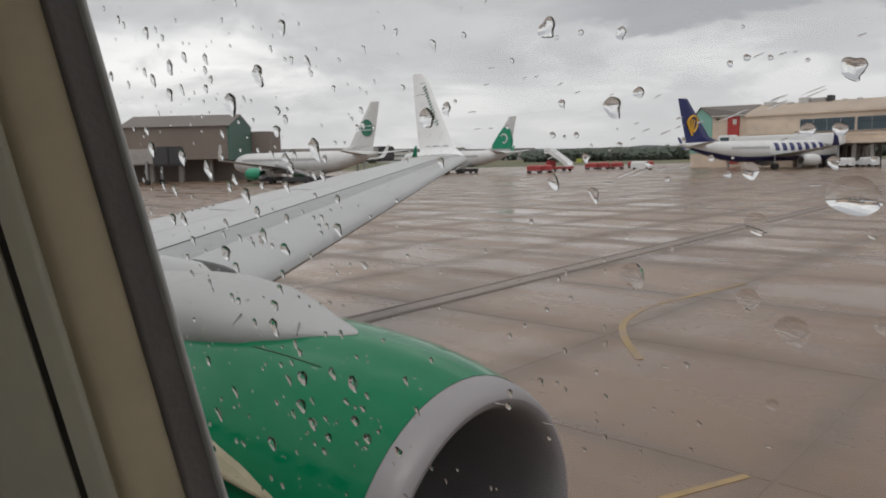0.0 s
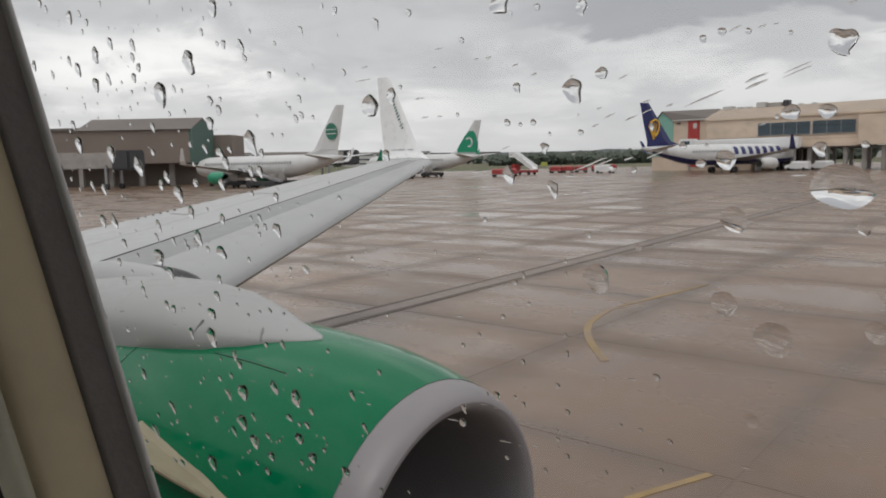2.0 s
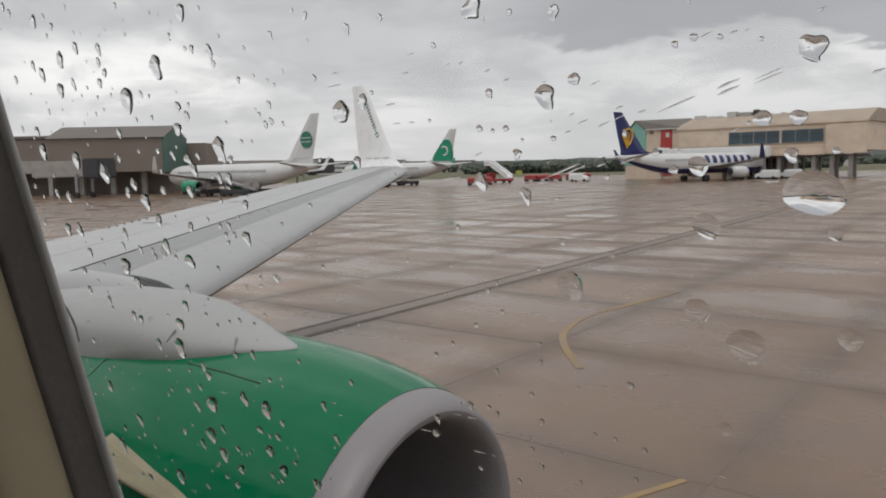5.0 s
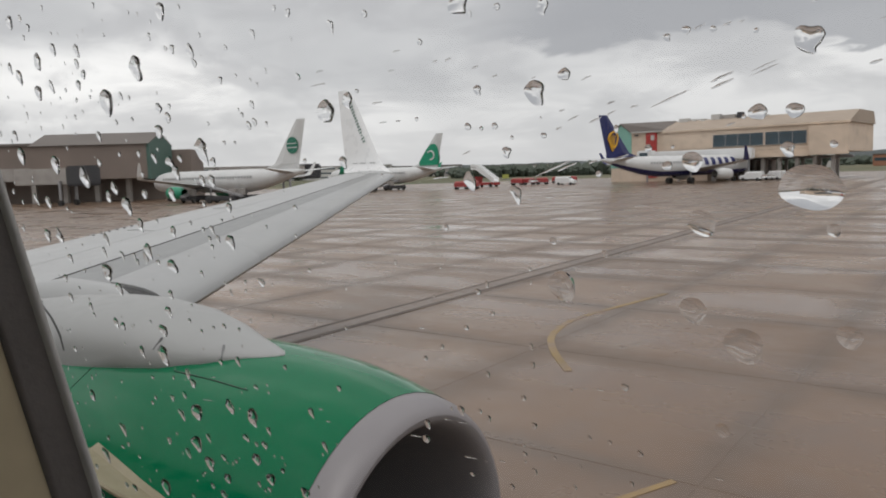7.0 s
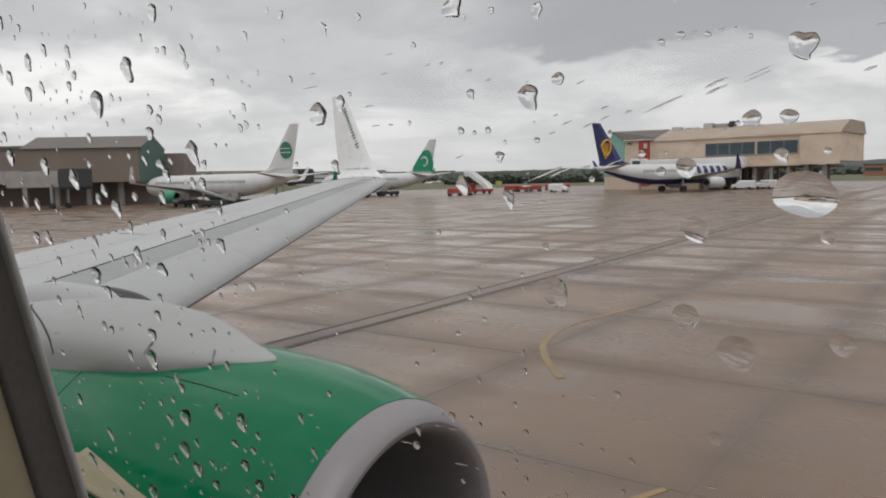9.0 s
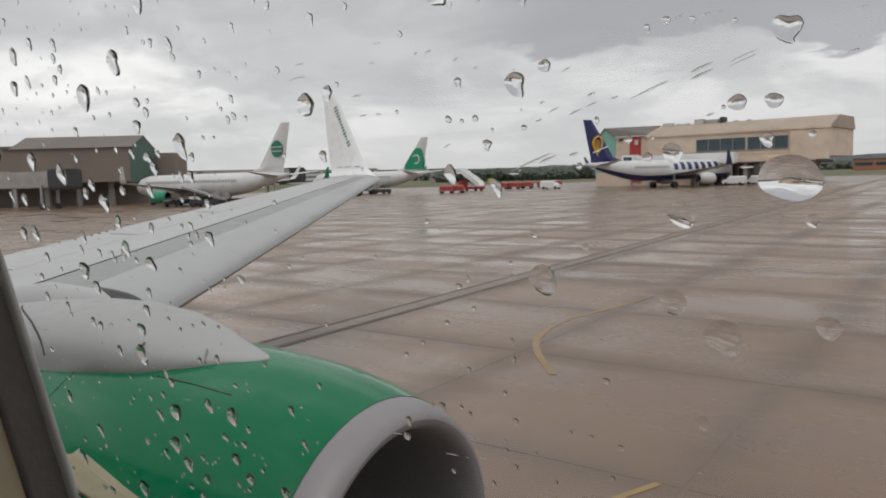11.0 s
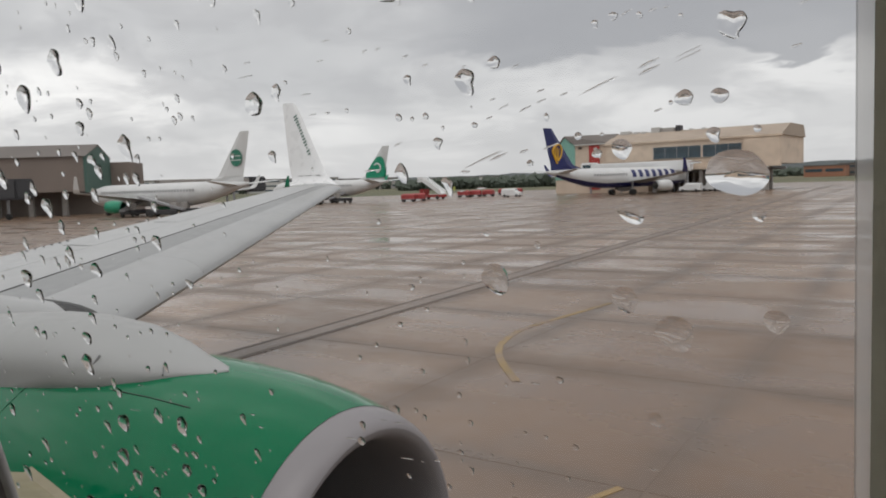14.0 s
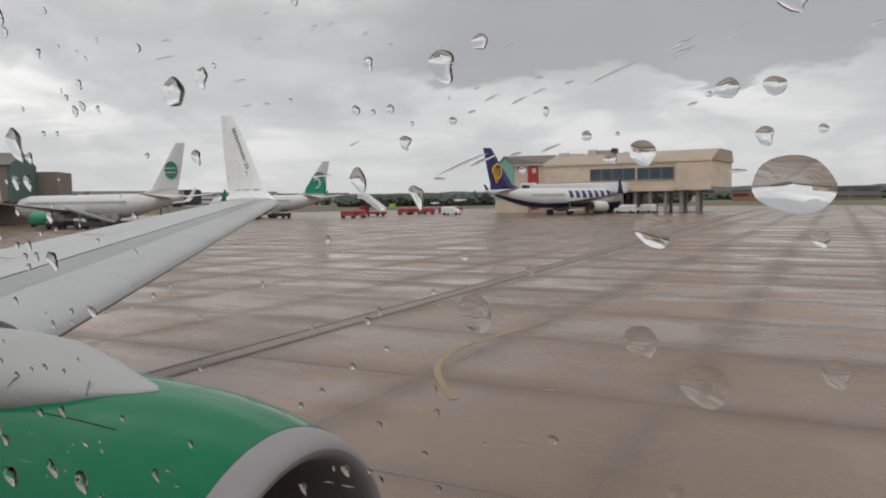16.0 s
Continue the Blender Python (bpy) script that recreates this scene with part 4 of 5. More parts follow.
# ---- parked airliners ----
def parked(label, m, length, belly, tail, emblem, letters, winglets, pods):
    """A twin-jet standing nose along +x, its origin under the nose."""
    t = thing("airliner", label, "airliner", m=m)
    L, R, ZC = length, 1.9, 3.35
    prof = ((0, 0.05, -0.5), (0.3, 0.55, -0.4), (1.0, 1.05, -0.2), (2.2, 1.55, -0.05), (4.0, 1.85, 0), (6, R, 0), (L * 0.66, R, 0), (L * 0.76, 1.65, 0.22), (L * 0.86, 1.15, 0.65), (L * 0.95, 0.55, 1.1), (L, 0.2, 1.35))
    rings = [[(-x, r * math.cos(a), ZC + dz + r * math.sin(a)) for a in (2 * math.pi * i / 32 for i in range(32))] for x, r, dz in prof]
    bm = loft(rings)
    body = part("fuselage", bm, PARKED, t, "white fuselage", smooth=True)
    if belly:
        low = [[(-x, 1.012 * r * math.cos(a), ZC + dz + 1.012 * r * math.sin(a)) for a in (math.pi * (1.17 + 0.66 * i / 14) for i in range(15))] for x, r, dz in prof[3:-1]]
        part("belly", loft(low, closed=False), belly, t, "navy blue belly", smooth=True)
    for s in (-1, 1):
        def wing_ring(y, x, z, c):
            return [(x, s * y, z), (x - 0.2 * c, s * y, z + 0.06 * c), (x - 0.6 * c, s * y, z + 0.045 * c), (x - c, s * y, z), (x - 0.6 * c, s * y, z - 0.05 * c), (x - 0.2 * c, s * y, z - 0.05 * c)]

        w = part("wing", loft([wing_ring(1.2, -L * 0.32, 2.5, 7.2), wing_ring(5.5, -L * 0.32 - 3.0, 2.9, 4.6), wing_ring(16.6, -L * 0.32 - 9.0, 4.0, 1.6)]), WING, t, "grey wing")
        part("winglet", loft([[(-L * 0.32 - 9.0 - dx, s * (16.6 + dy - th), 4.0 + dz), (-L * 0.32 - 9.0 - dx - c, s * (16.6 + dy - th), 4.0 + dz), (-L * 0.32 - 9.0 - dx - c, s * (16.6 + dy + th), 4.0 + dz), (-L * 0.32 - 9.0 - dx, s * (16.6 + dy + th), 4.0 + dz)]
                              for dx, dy, dz, c, th in ((0, 0, 0, 1.6, 0.05), (0.6, 0.4, 0.5, 1.3, 0.05), (1.9, 0.9, 2.4, 0.5, 0.03))]), winglets, w)
        e = part("engine", loft([circle(-L * 0.32 + 0.9 - d, s * 4.9, 1.6, r, 24) for d, r in ((0.0, 0.85), (0.08, 0.95), (0.7, 1.05), (2.0, 1.08), (3.4, 0.95), (4.2, 0.7))], caps=False), pods, t, "engine in the airline's colour", smooth=True)
        part("intake", loft([circle(-L * 0.32 + 0.9 - d, s * 4.9, 1.6, r, 24) for d, r in ((0.0, 0.85), (0.5, 0.78), (0.9, 0.77), (0.95, 0.05))], caps=False), DARK, e)
        part("stabiliser", loft([[(x, s * y, z), (x - 0.4 * c, s * y, z + 0.05 * c), (x - c, s * y, z), (x - 0.4 * c, s * y, z - 0.05 * c)] for y, x, z, c in ((0.4, -L + 5.2, 4.5, 3.4), (6.8, -L + 1.6, 5.1, 1.3))]), PARKED, t, "white stabiliser")
        bm = rod(bmesh.new(), (-L * 0.5, s * 2.6, 0.5), (-L * 0.5, s * 2.6, 2.6), 0.14)
        leg = part("main_gear", bm, GREYMETAL, t)
        for dy in (-0.3, 0.3):
            part("wheel", rod(bmesh.new(), (-L * 0.5, s * 2.6 + dy - 0.17, 0.55), (-L * 0.5, s * 2.6 + dy + 0.17, 0.55), 0.55, seg=20), TYRE, leg)
        bm = bmesh.new()
        for i in range(34):
            x = -5.5 - i * (L * 0.74 - 5.5) / 33
            if not (letters and letters[1] - 1 < -x < letters[1] + 7 * letters[2]):
                box(bm, (x - 0.14, s * (R + 0.0) - 0.05, ZC + 0.42), (x + 0.14, s * (R + 0.0) + 0.02, ZC + 0.82))
        tagged(part("cabin_windows", bm, GREYMETAL, body), kind="stuff")
        if letters:
            mat, x0, step, tall, z0 = letters
            for i in range(7):
                x = -x0 - i * step
                lo_a, hi_a = math.asin((z0 - ZC) / R), math.asin((z0 + tall - ZC) / R)
                arcs = [[(xx, s * rr * math.cos(lo_a + (hi_a - lo_a) * q / 5), ZC + rr * math.sin(lo_a + (hi_a - lo_a) * q / 5)) for xx, rr in ((x - step * 0.27, R - 0.02), (x - step * 0.27, R + 0.03), (x + step * 0.27, R + 0.03), (x + step * 0.27, R - 0.02))] for q in range(6)]
                part("letter_bar", loft(arcs), mat, body)
    leg = part("nose_gear", rod(bmesh.new(), (-4.2, 0, 0.35), (-4.2, 0, 2.0), 0.1), GREYMETAL, t)
    for dy in (-0.22, 0.22):
        part("wheel", rod(bmesh.new(), (-4.2, dy - 0.1, 0.36), (-4.2, dy + 0.1, 0.36), 0.36, seg=18), TYRE, leg)
    bm = bmesh.new()
    for s in (-1, 1):
        box(bm, (-2.1, s * 0.72 - 0.5, 3.95), (-1.5, s * 0.72 + 0.4, 4.45), 0.08)
    part("windscreen", bm, GLASSB, body)

    def fin(x, z, c, th):
        return [(x, 0, z), (x - 0.3 * c, th, z), (x - c, 0, z), (x - 0.3 * c, -th, z)]

    f = part("fin", loft([fin(-L + 9.6, 5.0, 8.6, 0.12), fin(-L + 6.6, 5.9, 5.6, 0.26), fin(-L + 4.6, 8.4, 4.3, 0.22), fin(-L + 1.3, 12.5, 2.0, 0.10)]), tail, t, "tail fin in the airline's colour")
    if emblem:
        kind, mat = emblem
        for s in (-1, 1):
            bm = bmesh.new()
            if kind == "disc":
                rod(bm, (-L + 2.2, s * 0.16, 8.6), (-L + 2.2, s * 0.24, 8.6), 1.28, seg=28)
                part("emblem", bm, mat, f, "round striped emblem")
                for k in range(2):
                    part("stripe", boxed((-L + 1.05, s * 0.25 - 0.02, 8.2 + 0.62 * k), (-L + 3.35, s * 0.25 + 0.02, 8.32 + 0.62 * k)), PARKED, f)
            elif kind == "ring":
                pts = [(-L + 2.4 + 1.15 * math.cos(a), s * 0.22, 8.3 + 1.25 * math.sin(a) * (1.0 if math.sin(a) > 0 else 1.3) + 0.35 * math.cos(a)) for a in (radians(-80 + 15 * i) for i in range(17))]
                pts.append((-L + 2.4, s * 0.22, 6.25))
                for a, b in zip(pts, pts[1:]):
                    rod(bm, a, b, 0.17, seg=8)
                for k in range(4):
                    rod(bm, (-L + 1.6 + 0.45 * k, s * 0.22, 9.4 - 0.15 * k), (-L + 1.95 + 0.22 * k, s * 0.22, 6.9), 0.09, seg=6)
                part("emblem", bm, mat, f, "yellow emblem")
            else:
                # a leaning patch over most of the fin, with a pale curl on it
                rows = ((5.5, 6.0, 0.9), (6.4, 6.05, 0.55), (7.6, 5.1, 0.5), (8.8, 4.15, 0.6), (9.7, 3.3, 0.95), (10.2, 2.7, 1.5))
                skin = [[(-L + a, s * 0.2, z), (-L + a, s * 0.27, z), (-L + b, s * 0.27, z), (-L + b, s * 0.2, z)] for z, a, b in rows]
                part("emblem", loft(skin, bm=bm), mat, f, "large green patch")
                curl = bmesh.new()
                pts = [(-L + 2.7 + 0.95 * math.cos(a), s * 0.29, 7.7 + 0.95 * math.sin(a)) for a in (radians(40 + 22 * i) for i in range(12))]
                for a, b in zip(pts, pts[1:]):
                    rod(curl, a, b, 0.2, seg=8)
                part("curl", curl, PARKED, f, "pale curl")
    return t


def stand(nose, tail, scale=1.0):
    d = (nose - tail).normalized()
    return Matrix.Translation(nose) @ Matrix.Rotation(math.atan2(d.y, d.x), 4, "Z") @ Matrix.Diagonal((scale, scale, scale, 1))


NOSE_T1, TAIL_T1 = at(14.5, 183), at(24.7, 150)
parked("white and navy airliner with yellow tail emblem parked by the terminal", stand(NOSE_T1, TAIL_T1, 1.12), 39.5, NAVY, NAVY, ("ring", YELLOW), (NAVY, 6.6, 1.95, 1.4, 3.35), NAVY, PARKED)
parked("white airliner with green disc on its tail parked at the pier", stand(at(58.0, 147), at(48.7, 118)), 40.0, None, PARKED, ("disc", DEEPGREEN), None, PARKED, TAILGREEN)
parked("white airliner with green patch on its tail parked at the pier", stand(at(45.6, 190), at(37.8, 168)), 36.0, None, PARKED, ("patch", TAILGREEN), (PALEGREEN, 7.0, 1.5, 1.3, 3.2), TAILGREEN, PARKED)


# ---- terminal with the overhanging gallery, by the navy airliner ----
def facing(a, b):
    """A frame at a whose x runs along the front to b; y is behind the front."""
    d = b - a
    return Matrix.Translation(a) @ Matrix.Rotation(math.atan2(d.y, d.x), 4, "Z"), d.length


m, run = facing(at(24.1, 196), at(8.2, 176))
m = m @ Matrix.Diagonal((1, 1, 0.88, 1))
t1 = thing("terminal_building", "tan-clad airport terminal on concrete columns with long dark windows", "terminal", m=m)
part("wall", boxed((14.5, 0, 6.6), (run, 22, 13.5), 0.05), TAN, t1, "tan cladding of the upper floor")
part("roof", loft([[(x, -0.4, 13.5), (x, -0.4, 13.8), (x, 7, 16.7), (x, 20, 16.7), (x, 22, 13.5)] for x in (14.2, run + 0.4)]), TANROOF, t1, "weathered tan roof slope")
part("fascia", boxed((14.4, -0.5, 13.3), (run + 0.45, -0.38, 13.75)), TAN, t1)
part("back_wall", boxed((14.5, 12, 0), (34, 22, 6.6)), TANDARK, t1, "shaded ground floor wall")
part("lower_wall", boxed((14.5, 1.0, 0), (25, 12, 6.6), 0.05), TAN, t1, "tan ground floor wall")
part("gable_block", loft([[(-2, 4.2, z), (5.0, 2, z), (14.5, 2, z), (14.5, 18, z), (-2, 18, z)] for z in (0, 12.9)]), TAN, t1, "tan block at the end of the terminal")
part("end_wall", loft([[(-2.05 + d, 4.05 + k, 4.0), (4.95 + d, 1.85 + k, 4.0), (4.95 + d, 1.85 + k, 14.0), (1.45 + d, 2.95 + k, 16.6), (-2.05 + d, 4.05 + k, 12.9)] for d, k in ((0, 0), (0.1, 0.3))]), TEAL, t1, "pale green gabled end wall")
part("upper_wall", boxed((5.0, 1.98, 12.9), (14.5, 2.6, 14.05)), TAN, t1)
part("gable_roof", loft([[(5.0, 1.5, 14.0), (1.4, 2.7, 16.65), (-2.3, 3.9, 12.85), (-2.3, 3.9, 13.15), (1.4, 2.7, 16.95), (5.0, 1.5, 14.3)], [(14.6, 1.5, 14.0), (14.6, 7.0, 16.65), (14.6, 18.0, 12.85), (14.6, 18.0, 13.15), (14.6, 7.0, 16.95), (14.6, 1.5, 14.3)]]), ROOF, t1, "grey-brown pitched roof")
part("eaves_gutter", boxed((5.0, 1.3, 13.85), (14.7, 1.52, 14.2), 0.03), WHITEWALL, t1, "pale gutter")
part("downpipe", rod(bmesh.new(), (14.2, 1.85, 0), (14.2, 1.85, 13.9), 0.12), TANROOF, t1)
part("red_panel", boxed((9.0, 1.7, 1.0), (11.9, 2.0, 13.7), 0.03), REDP, t1, "tall red stair panel")
part("panel_sign", boxed((10.4, 1.6, 11.6), (11.3, 1.72, 13.0)), WHITEWALL, t1)
part("wall_lamp", boxed((6.0, 1.5, 13.0), (6.9, 2.0, 13.4), 0.05), DARK, t1)
for x0, x1 in ((26.8, 38.0), (38.5, 47.0)):
    w = part("window", boxed((x0, -0.06, 8.9), (x1, 0.3, 12.0), 0.02), GLASSB, t1, "long dark window band")
    n = max(2, int((x1 - x0) / 2.4))
    for i in range(n + 1):
        x = x0 + (x1 - x0) * i / n
        part("mullion", boxed((x - 0.06, -0.12, 8.9), (x + 0.06, 0.0, 12.0)), GREYMETAL, w)
    part("transom", boxed((x0, -0.13, 10.9), (x1, -0.02, 11.0)), DARK, w)
    part("window_sill", boxed((x0 - 0.1, -0.25, 8.75), (x1 + 0.1, 0.0, 8.9), 0.02), CONCRETE, w)
part("bay", boxed((47.8, -1.3, 5.9), (run + 0.2, 0.2, 12.9), 0.06), TAN, t1, "tan bay standing proud of the gallery")
part("beam", boxed((14.5, -0.9, 5.7), (47.7, 1.4, 6.6), 0.05), TAN, t1, "pale edge beam under the gallery")
for z in (7.6, 8.5):
    part("cladding_rail", boxed((14.6, -0.05, z), (47.7, 0.05, z + 0.07)), TANROOF, t1)
for i in range(8):
    x = 27 + i * 3.6
    part("column", boxed((x - 0.38, 0.4, 0), (x + 0.38, 1.3, 5.7), 0.05), CONCRETE, t1)
    part("column", boxed((x - 1.9, 10.0, 0), (x - 1.2, 10.8, 6.6), 0.05), CONCRETE, t1)
part("ceiling_pipe", rod(bmesh.new(), (25, 5, 5.4), (run, 5, 5.4), 0.35), GREYMETAL, t1)
for x, y, w, h, mat in ((15.6, 6.2, 2.4, 1.0, WHITEWALL), (19.0, 6.4, 1.2, 0.6, WHITEWALL), (21.2, 6.0, 1.0, 0.5, WHITEWALL), (23.6, 6.4, 2.2, 1.7, WHITEWALL), (26.2, 6.6, 3.2, 1.3, CONCRETE), (29.8, 6.3, 1.1, 1.9, DARK), (33.0, 6.4, 0.7, 0.5, WHITEWALL), (36.0, 6.4, 0.7, 0.5, WHITEWALL)):
    part("roof_unit", boxed((x, y, 16.2), (x + w, y + 2.2, 16.55 + 0.8 * h), 0.08), mat, t1, "white roof plant unit" if mat is WHITEWALL else "grey roof plant unit")
walkway = thing("covered_walkway", "white covered boarding walkway in front of the terminal", "walkway", m=m @ Matrix.Translation((10.5, -4.5, 0)))
part("tunnel", boxed((3.5, -1.3, 5.4), (27, 1.3, 8.2), 0.3), WHITE, walkway, "white tunnel")
part("cab", boxed((0, -1.7, 5.2), (3.6, 1.7, 8.6), 0.3), WHITE, walkway, "white cab")
part("window", boxed((0.8, -1.76, 6.7), (2.9, -1.66, 8.0), 0.03), GLASSB, walkway)
for x in (2, 10, 18, 26):
    part("post", rod(bmesh.new(), (x, 0, 0), (x, 0, 5.5), 0.22), GREYMETAL, walkway)

# ---- pier with gabled stair blocks, by the green-tailed airliners ----
m, run = facing(at(80, 188), at(58.4, 152))
t2 = thing("terminal_building", "brown-clad airport pier with dark green gabled ends", "terminal", m=m)


def gable_block(x0, x1, tall, depth):
    part("wall", boxed((x0, 0, 4.4), (x1 - 0.3, depth, tall), 0.05), TANDARK, t2, "brown cladding")
    part("end_wall", loft([[(x, -0.1, 4.2), (x, depth, 4.2), (x, depth, tall), (x, depth * 0.5, tall + 2.4), (x, -0.1, tall)] for x in (x1 - 0.28, x1 + 0.25)]), DARKTEAL, t2, "dark green gabled end wall")
    part("gable_roof", loft([[(x, -0.5, tall), (x, depth * 0.5, tall + 2.55), (x, depth + 0.5, tall), (x, depth * 0.5, tall + 2.15)] for x in (x0, x1 + 0.3)]), ROOF, t2)


part("wall", boxed((0, 6, 4.4), (run - 6, 20, 11.2), 0.05), TANDARK, t2, "brown cladding of the pier")
part("roof", boxed((0, 5.6, 11.2), (run - 6, 20, 11.8), 0.1), ROOF, t2)
part("back_wall", boxed((0, 9, 0), (run, 20, 4.4)), TANDARK, t2, "dark open ground floor")
part("gallery", boxed((0, 3.2, 4.4), (run, 6.2, 6.9), 0.05), CONCRETE, t2, "pale gallery along the pier")
gable_block(2, 22, 11.6, 14)
gable_block(run - 22, run, 10.9, 14)
part("annex", boxed((run - 3, 14.3, 0), (run + 4, 24, 10.2), 0.05), TANDARK, t2, "dark annex at the pier's end")
for x0 in (30, 44, 58):
    if x0 + 9 < run - 22:
        part("window", boxed((x0, 5.9, 7.6), (x0 + 9, 6.3, 10.0), 0.02), GLASSB, t2, "dark blue window band")
for i in range(int(run / 6)):
    part("column", boxed((i * 6 + 1, 3.6, 0), (i * 6 + 1.9, 4.5, 4.4), 0.05), CONCRETE, t2)


def jet_bridge(a, b):
    m, run = facing(a, b)
    t = thing("jet_bridge", "grey passenger boarding bridge on wheeled legs", "jet bridge", m=m)
    part("tunnel", boxed((0, -1.4, 3.6), (run, 1.4, 6.4), 0.15), CONCRETE, t, "pale grey tunnel")
    part("cab", boxed((run - 3, -2.0, 3.3), (run + 1, 2.0, 6.7), 0.3), DARK, t, "dark docking cab")
    for s in (-1, 1):
        part("leg", rod(bmesh.new(), (run * 0.7, s * 1.7, 0.4), (run * 0.7, s * 1.7, 4.2), 0.25), GREYMETAL, t)
        part("wheel", rod(bmesh.new(), (run * 0.7, s * 1.7 - 0.25, 0.5), (run * 0.7, s * 1.7 + 0.25, 0.5), 0.5, seg=16), TYRE, t)


jet_bridge(at(53.8, 168), at(46.7, 178))
jet_bridge(at(66.5, 150), at(62.4, 139))


def floodlight(p, tall):
    t = thing("floodlight_mast", "tall grey floodlight mast over the pier", "lamp post", "floodlight masts", m=Matrix.Translation(p))
    part("pole", rod(bmesh.new(), (0, 0, 0), (0, 0, tall), 0.35, 0.18), GREYMETAL, t)
    part("crossbar", boxed((-1.9, -0.15, tall - 0.3), (1.9, 0.15, tall + 0.1), 0.03), GREYMETAL, t)
    for i in range(4):
        part("lamp", boxed((-1.9 + i * 1.1, -0.5, tall - 0.2), (-1.2 + i * 1.1, 0.3, tall + 0.6), 0.06), DARK, t, "floodlight head")


floodlight(at(74, 190), 30)
floodlight(at(76.5, 215), 27)


# ---- vehicles on the apron ----
def wheels(t, xs, y, r):
    for x in xs:
        for s in (-1, 1):
            w = part("wheel", rod(bmesh.new(), (x, s * y - 0.12, r), (x, s * y + 0.12, r), r, seg=16), TYRE, t)


def stairs_truck(p, turn):
    t = thing("stairs_truck", "red truck carrying white passenger boarding stairs", "truck", m=Matrix.Translation(p) @ Matrix.Rotation(radians(turn), 4, "Z"))
    part("chassis", boxed((-3.6, -1.1, 0.5), (3.6, 1.1, 1.1), 0.08), REDV, t, "red chassis")
    part("cab", boxed((2.0, -1.1, 1.1), (3.6, 1.1, 2.5), 0.2), REDV, t, "red cab")
    bm = bmesh.new()
    rings = [[(x, s * 0.9, z) for s, x, z in ((-1, x0, z0), (1, x0, z0), (1, x0, z0 + 0.5), (-1, x0, z0 + 0.5))] for x0, z0 in ((-3.4, 0.9), (2.6, 4.2), (4.2, 4.2))]
    st = part("stairway", loft(rings), WHITE, t, "white stairway")
    for s in (-1, 1):
        part("handrail", loft([[(x, s * 0.9 - 0.04, z), (x, s * 0.9 + 0.04, z), (x, s * 0.9 + 0.04, z + 0.7), (x, s * 0.9 - 0.04, z + 0.7)] for x, z in ((-3.4, 1.4), (2.6, 4.8), (4.2, 4.8))]), WHITE, st)
    wheels(t, (-2.4, 2.4), 1.0, 0.45)


def baggage_cart(p, turn):
    t = thing("baggage_cart", "low baggage cart under a red cover", "cart", "covered baggage carts", m=Matrix.Translation(p) @ Matrix.Rotation(radians(turn), 4, "Z"))
    part("bed", boxed((-1.5, -0.8, 0.45), (1.5, 0.8, 0.6), 0.03), GREYMETAL, t)
    part("cover", loft([[(x, -0.75 * k, 0.6), (x, 0.75 * k, 0.6), (x, 0.7 * k, 1.5 * k), (x, 0.0, 1.75 * k), (x, -0.7 * k, 1.5 * k)] for x, k in ((-1.5, 0.92), (-1.2, 1), (1.2, 1), (1.5, 0.92))]), REDV, t, "red canvas cover")
    wheels(t, (-1.1, 1.1), 0.75, 0.28)
    return t


def van(p, turn):
    t = thing("van", "small white apron service van", "van", "service vans", m=Matrix.Translation(p) @ Matrix.Rotation(radians(turn), 4, "Z"))
    part("body", loft([[(x, -0.9, 0.4), (x, 0.9, 0.4), (x, 0.9, z - 0.3), (x, 0.75, z), (x, -0.75, z), (x, -0.9, z - 0.3)] for x, z in ((-2.4, 1.7), (-2.2, 2.0), (0.9, 2.0), (1.5, 1.3), (2.4, 1.1))]), WHITE, t, "white body")
    part("windscreen", boxed((0.95, -0.72, 1.35), (1.25, 0.72, 1.8), 0.05), GLASSB, t)
    wheels(t, (-1.5, 1.6), 0.85, 0.33)


def loader(p, turn):
    t = thing("belt_loader", "dark belt loader parked under the aircraft", "loader", "ground equipment", m=Matrix.Translation(p) @ Matrix.Rotation(radians(turn), 4, "Z"))
    part("chassis", boxed((-3.0, -1.0, 0.4), (2.4, 1.0, 1.1), 0.1), DARK, t)
    part("belt", loft([[(x, -0.5, z), (x, 0.5, z), (x, 0.5, z + 0.3), (x, -0.5, z + 0.3)] for x, z in ((-3.6, 0.9), (4.0, 3.0))]), GREYMETAL, t, "sloping grey conveyor")
    part("cabin", boxed((-2.4, -1.0, 1.1), (-1.2, 0.0, 2.2), 0.1), CONCRETE, t)
    wheels(t, (-2.2, 1.6), 0.95, 0.4)


def taxi_sign(p, turn):
    t = thing("taxiway_sign", "small yellow-green taxiway sign on two legs in the grass", "sign", m=Matrix.Translation(p) @ Matrix.Rotation(radians(turn), 4, "Z"))
    part("board", boxed((-1.3, -0.12, 0.7), (1.3, 0.12, 2.3), 0.06), SIGNYELLOW, t, "yellow-green board")
    for x in (-0.8, 0.8):
        part("leg", rod(bmesh.new(), (x, 0, -0.03), (x, 0, 0.75), 0.06), GREYMETAL, t)


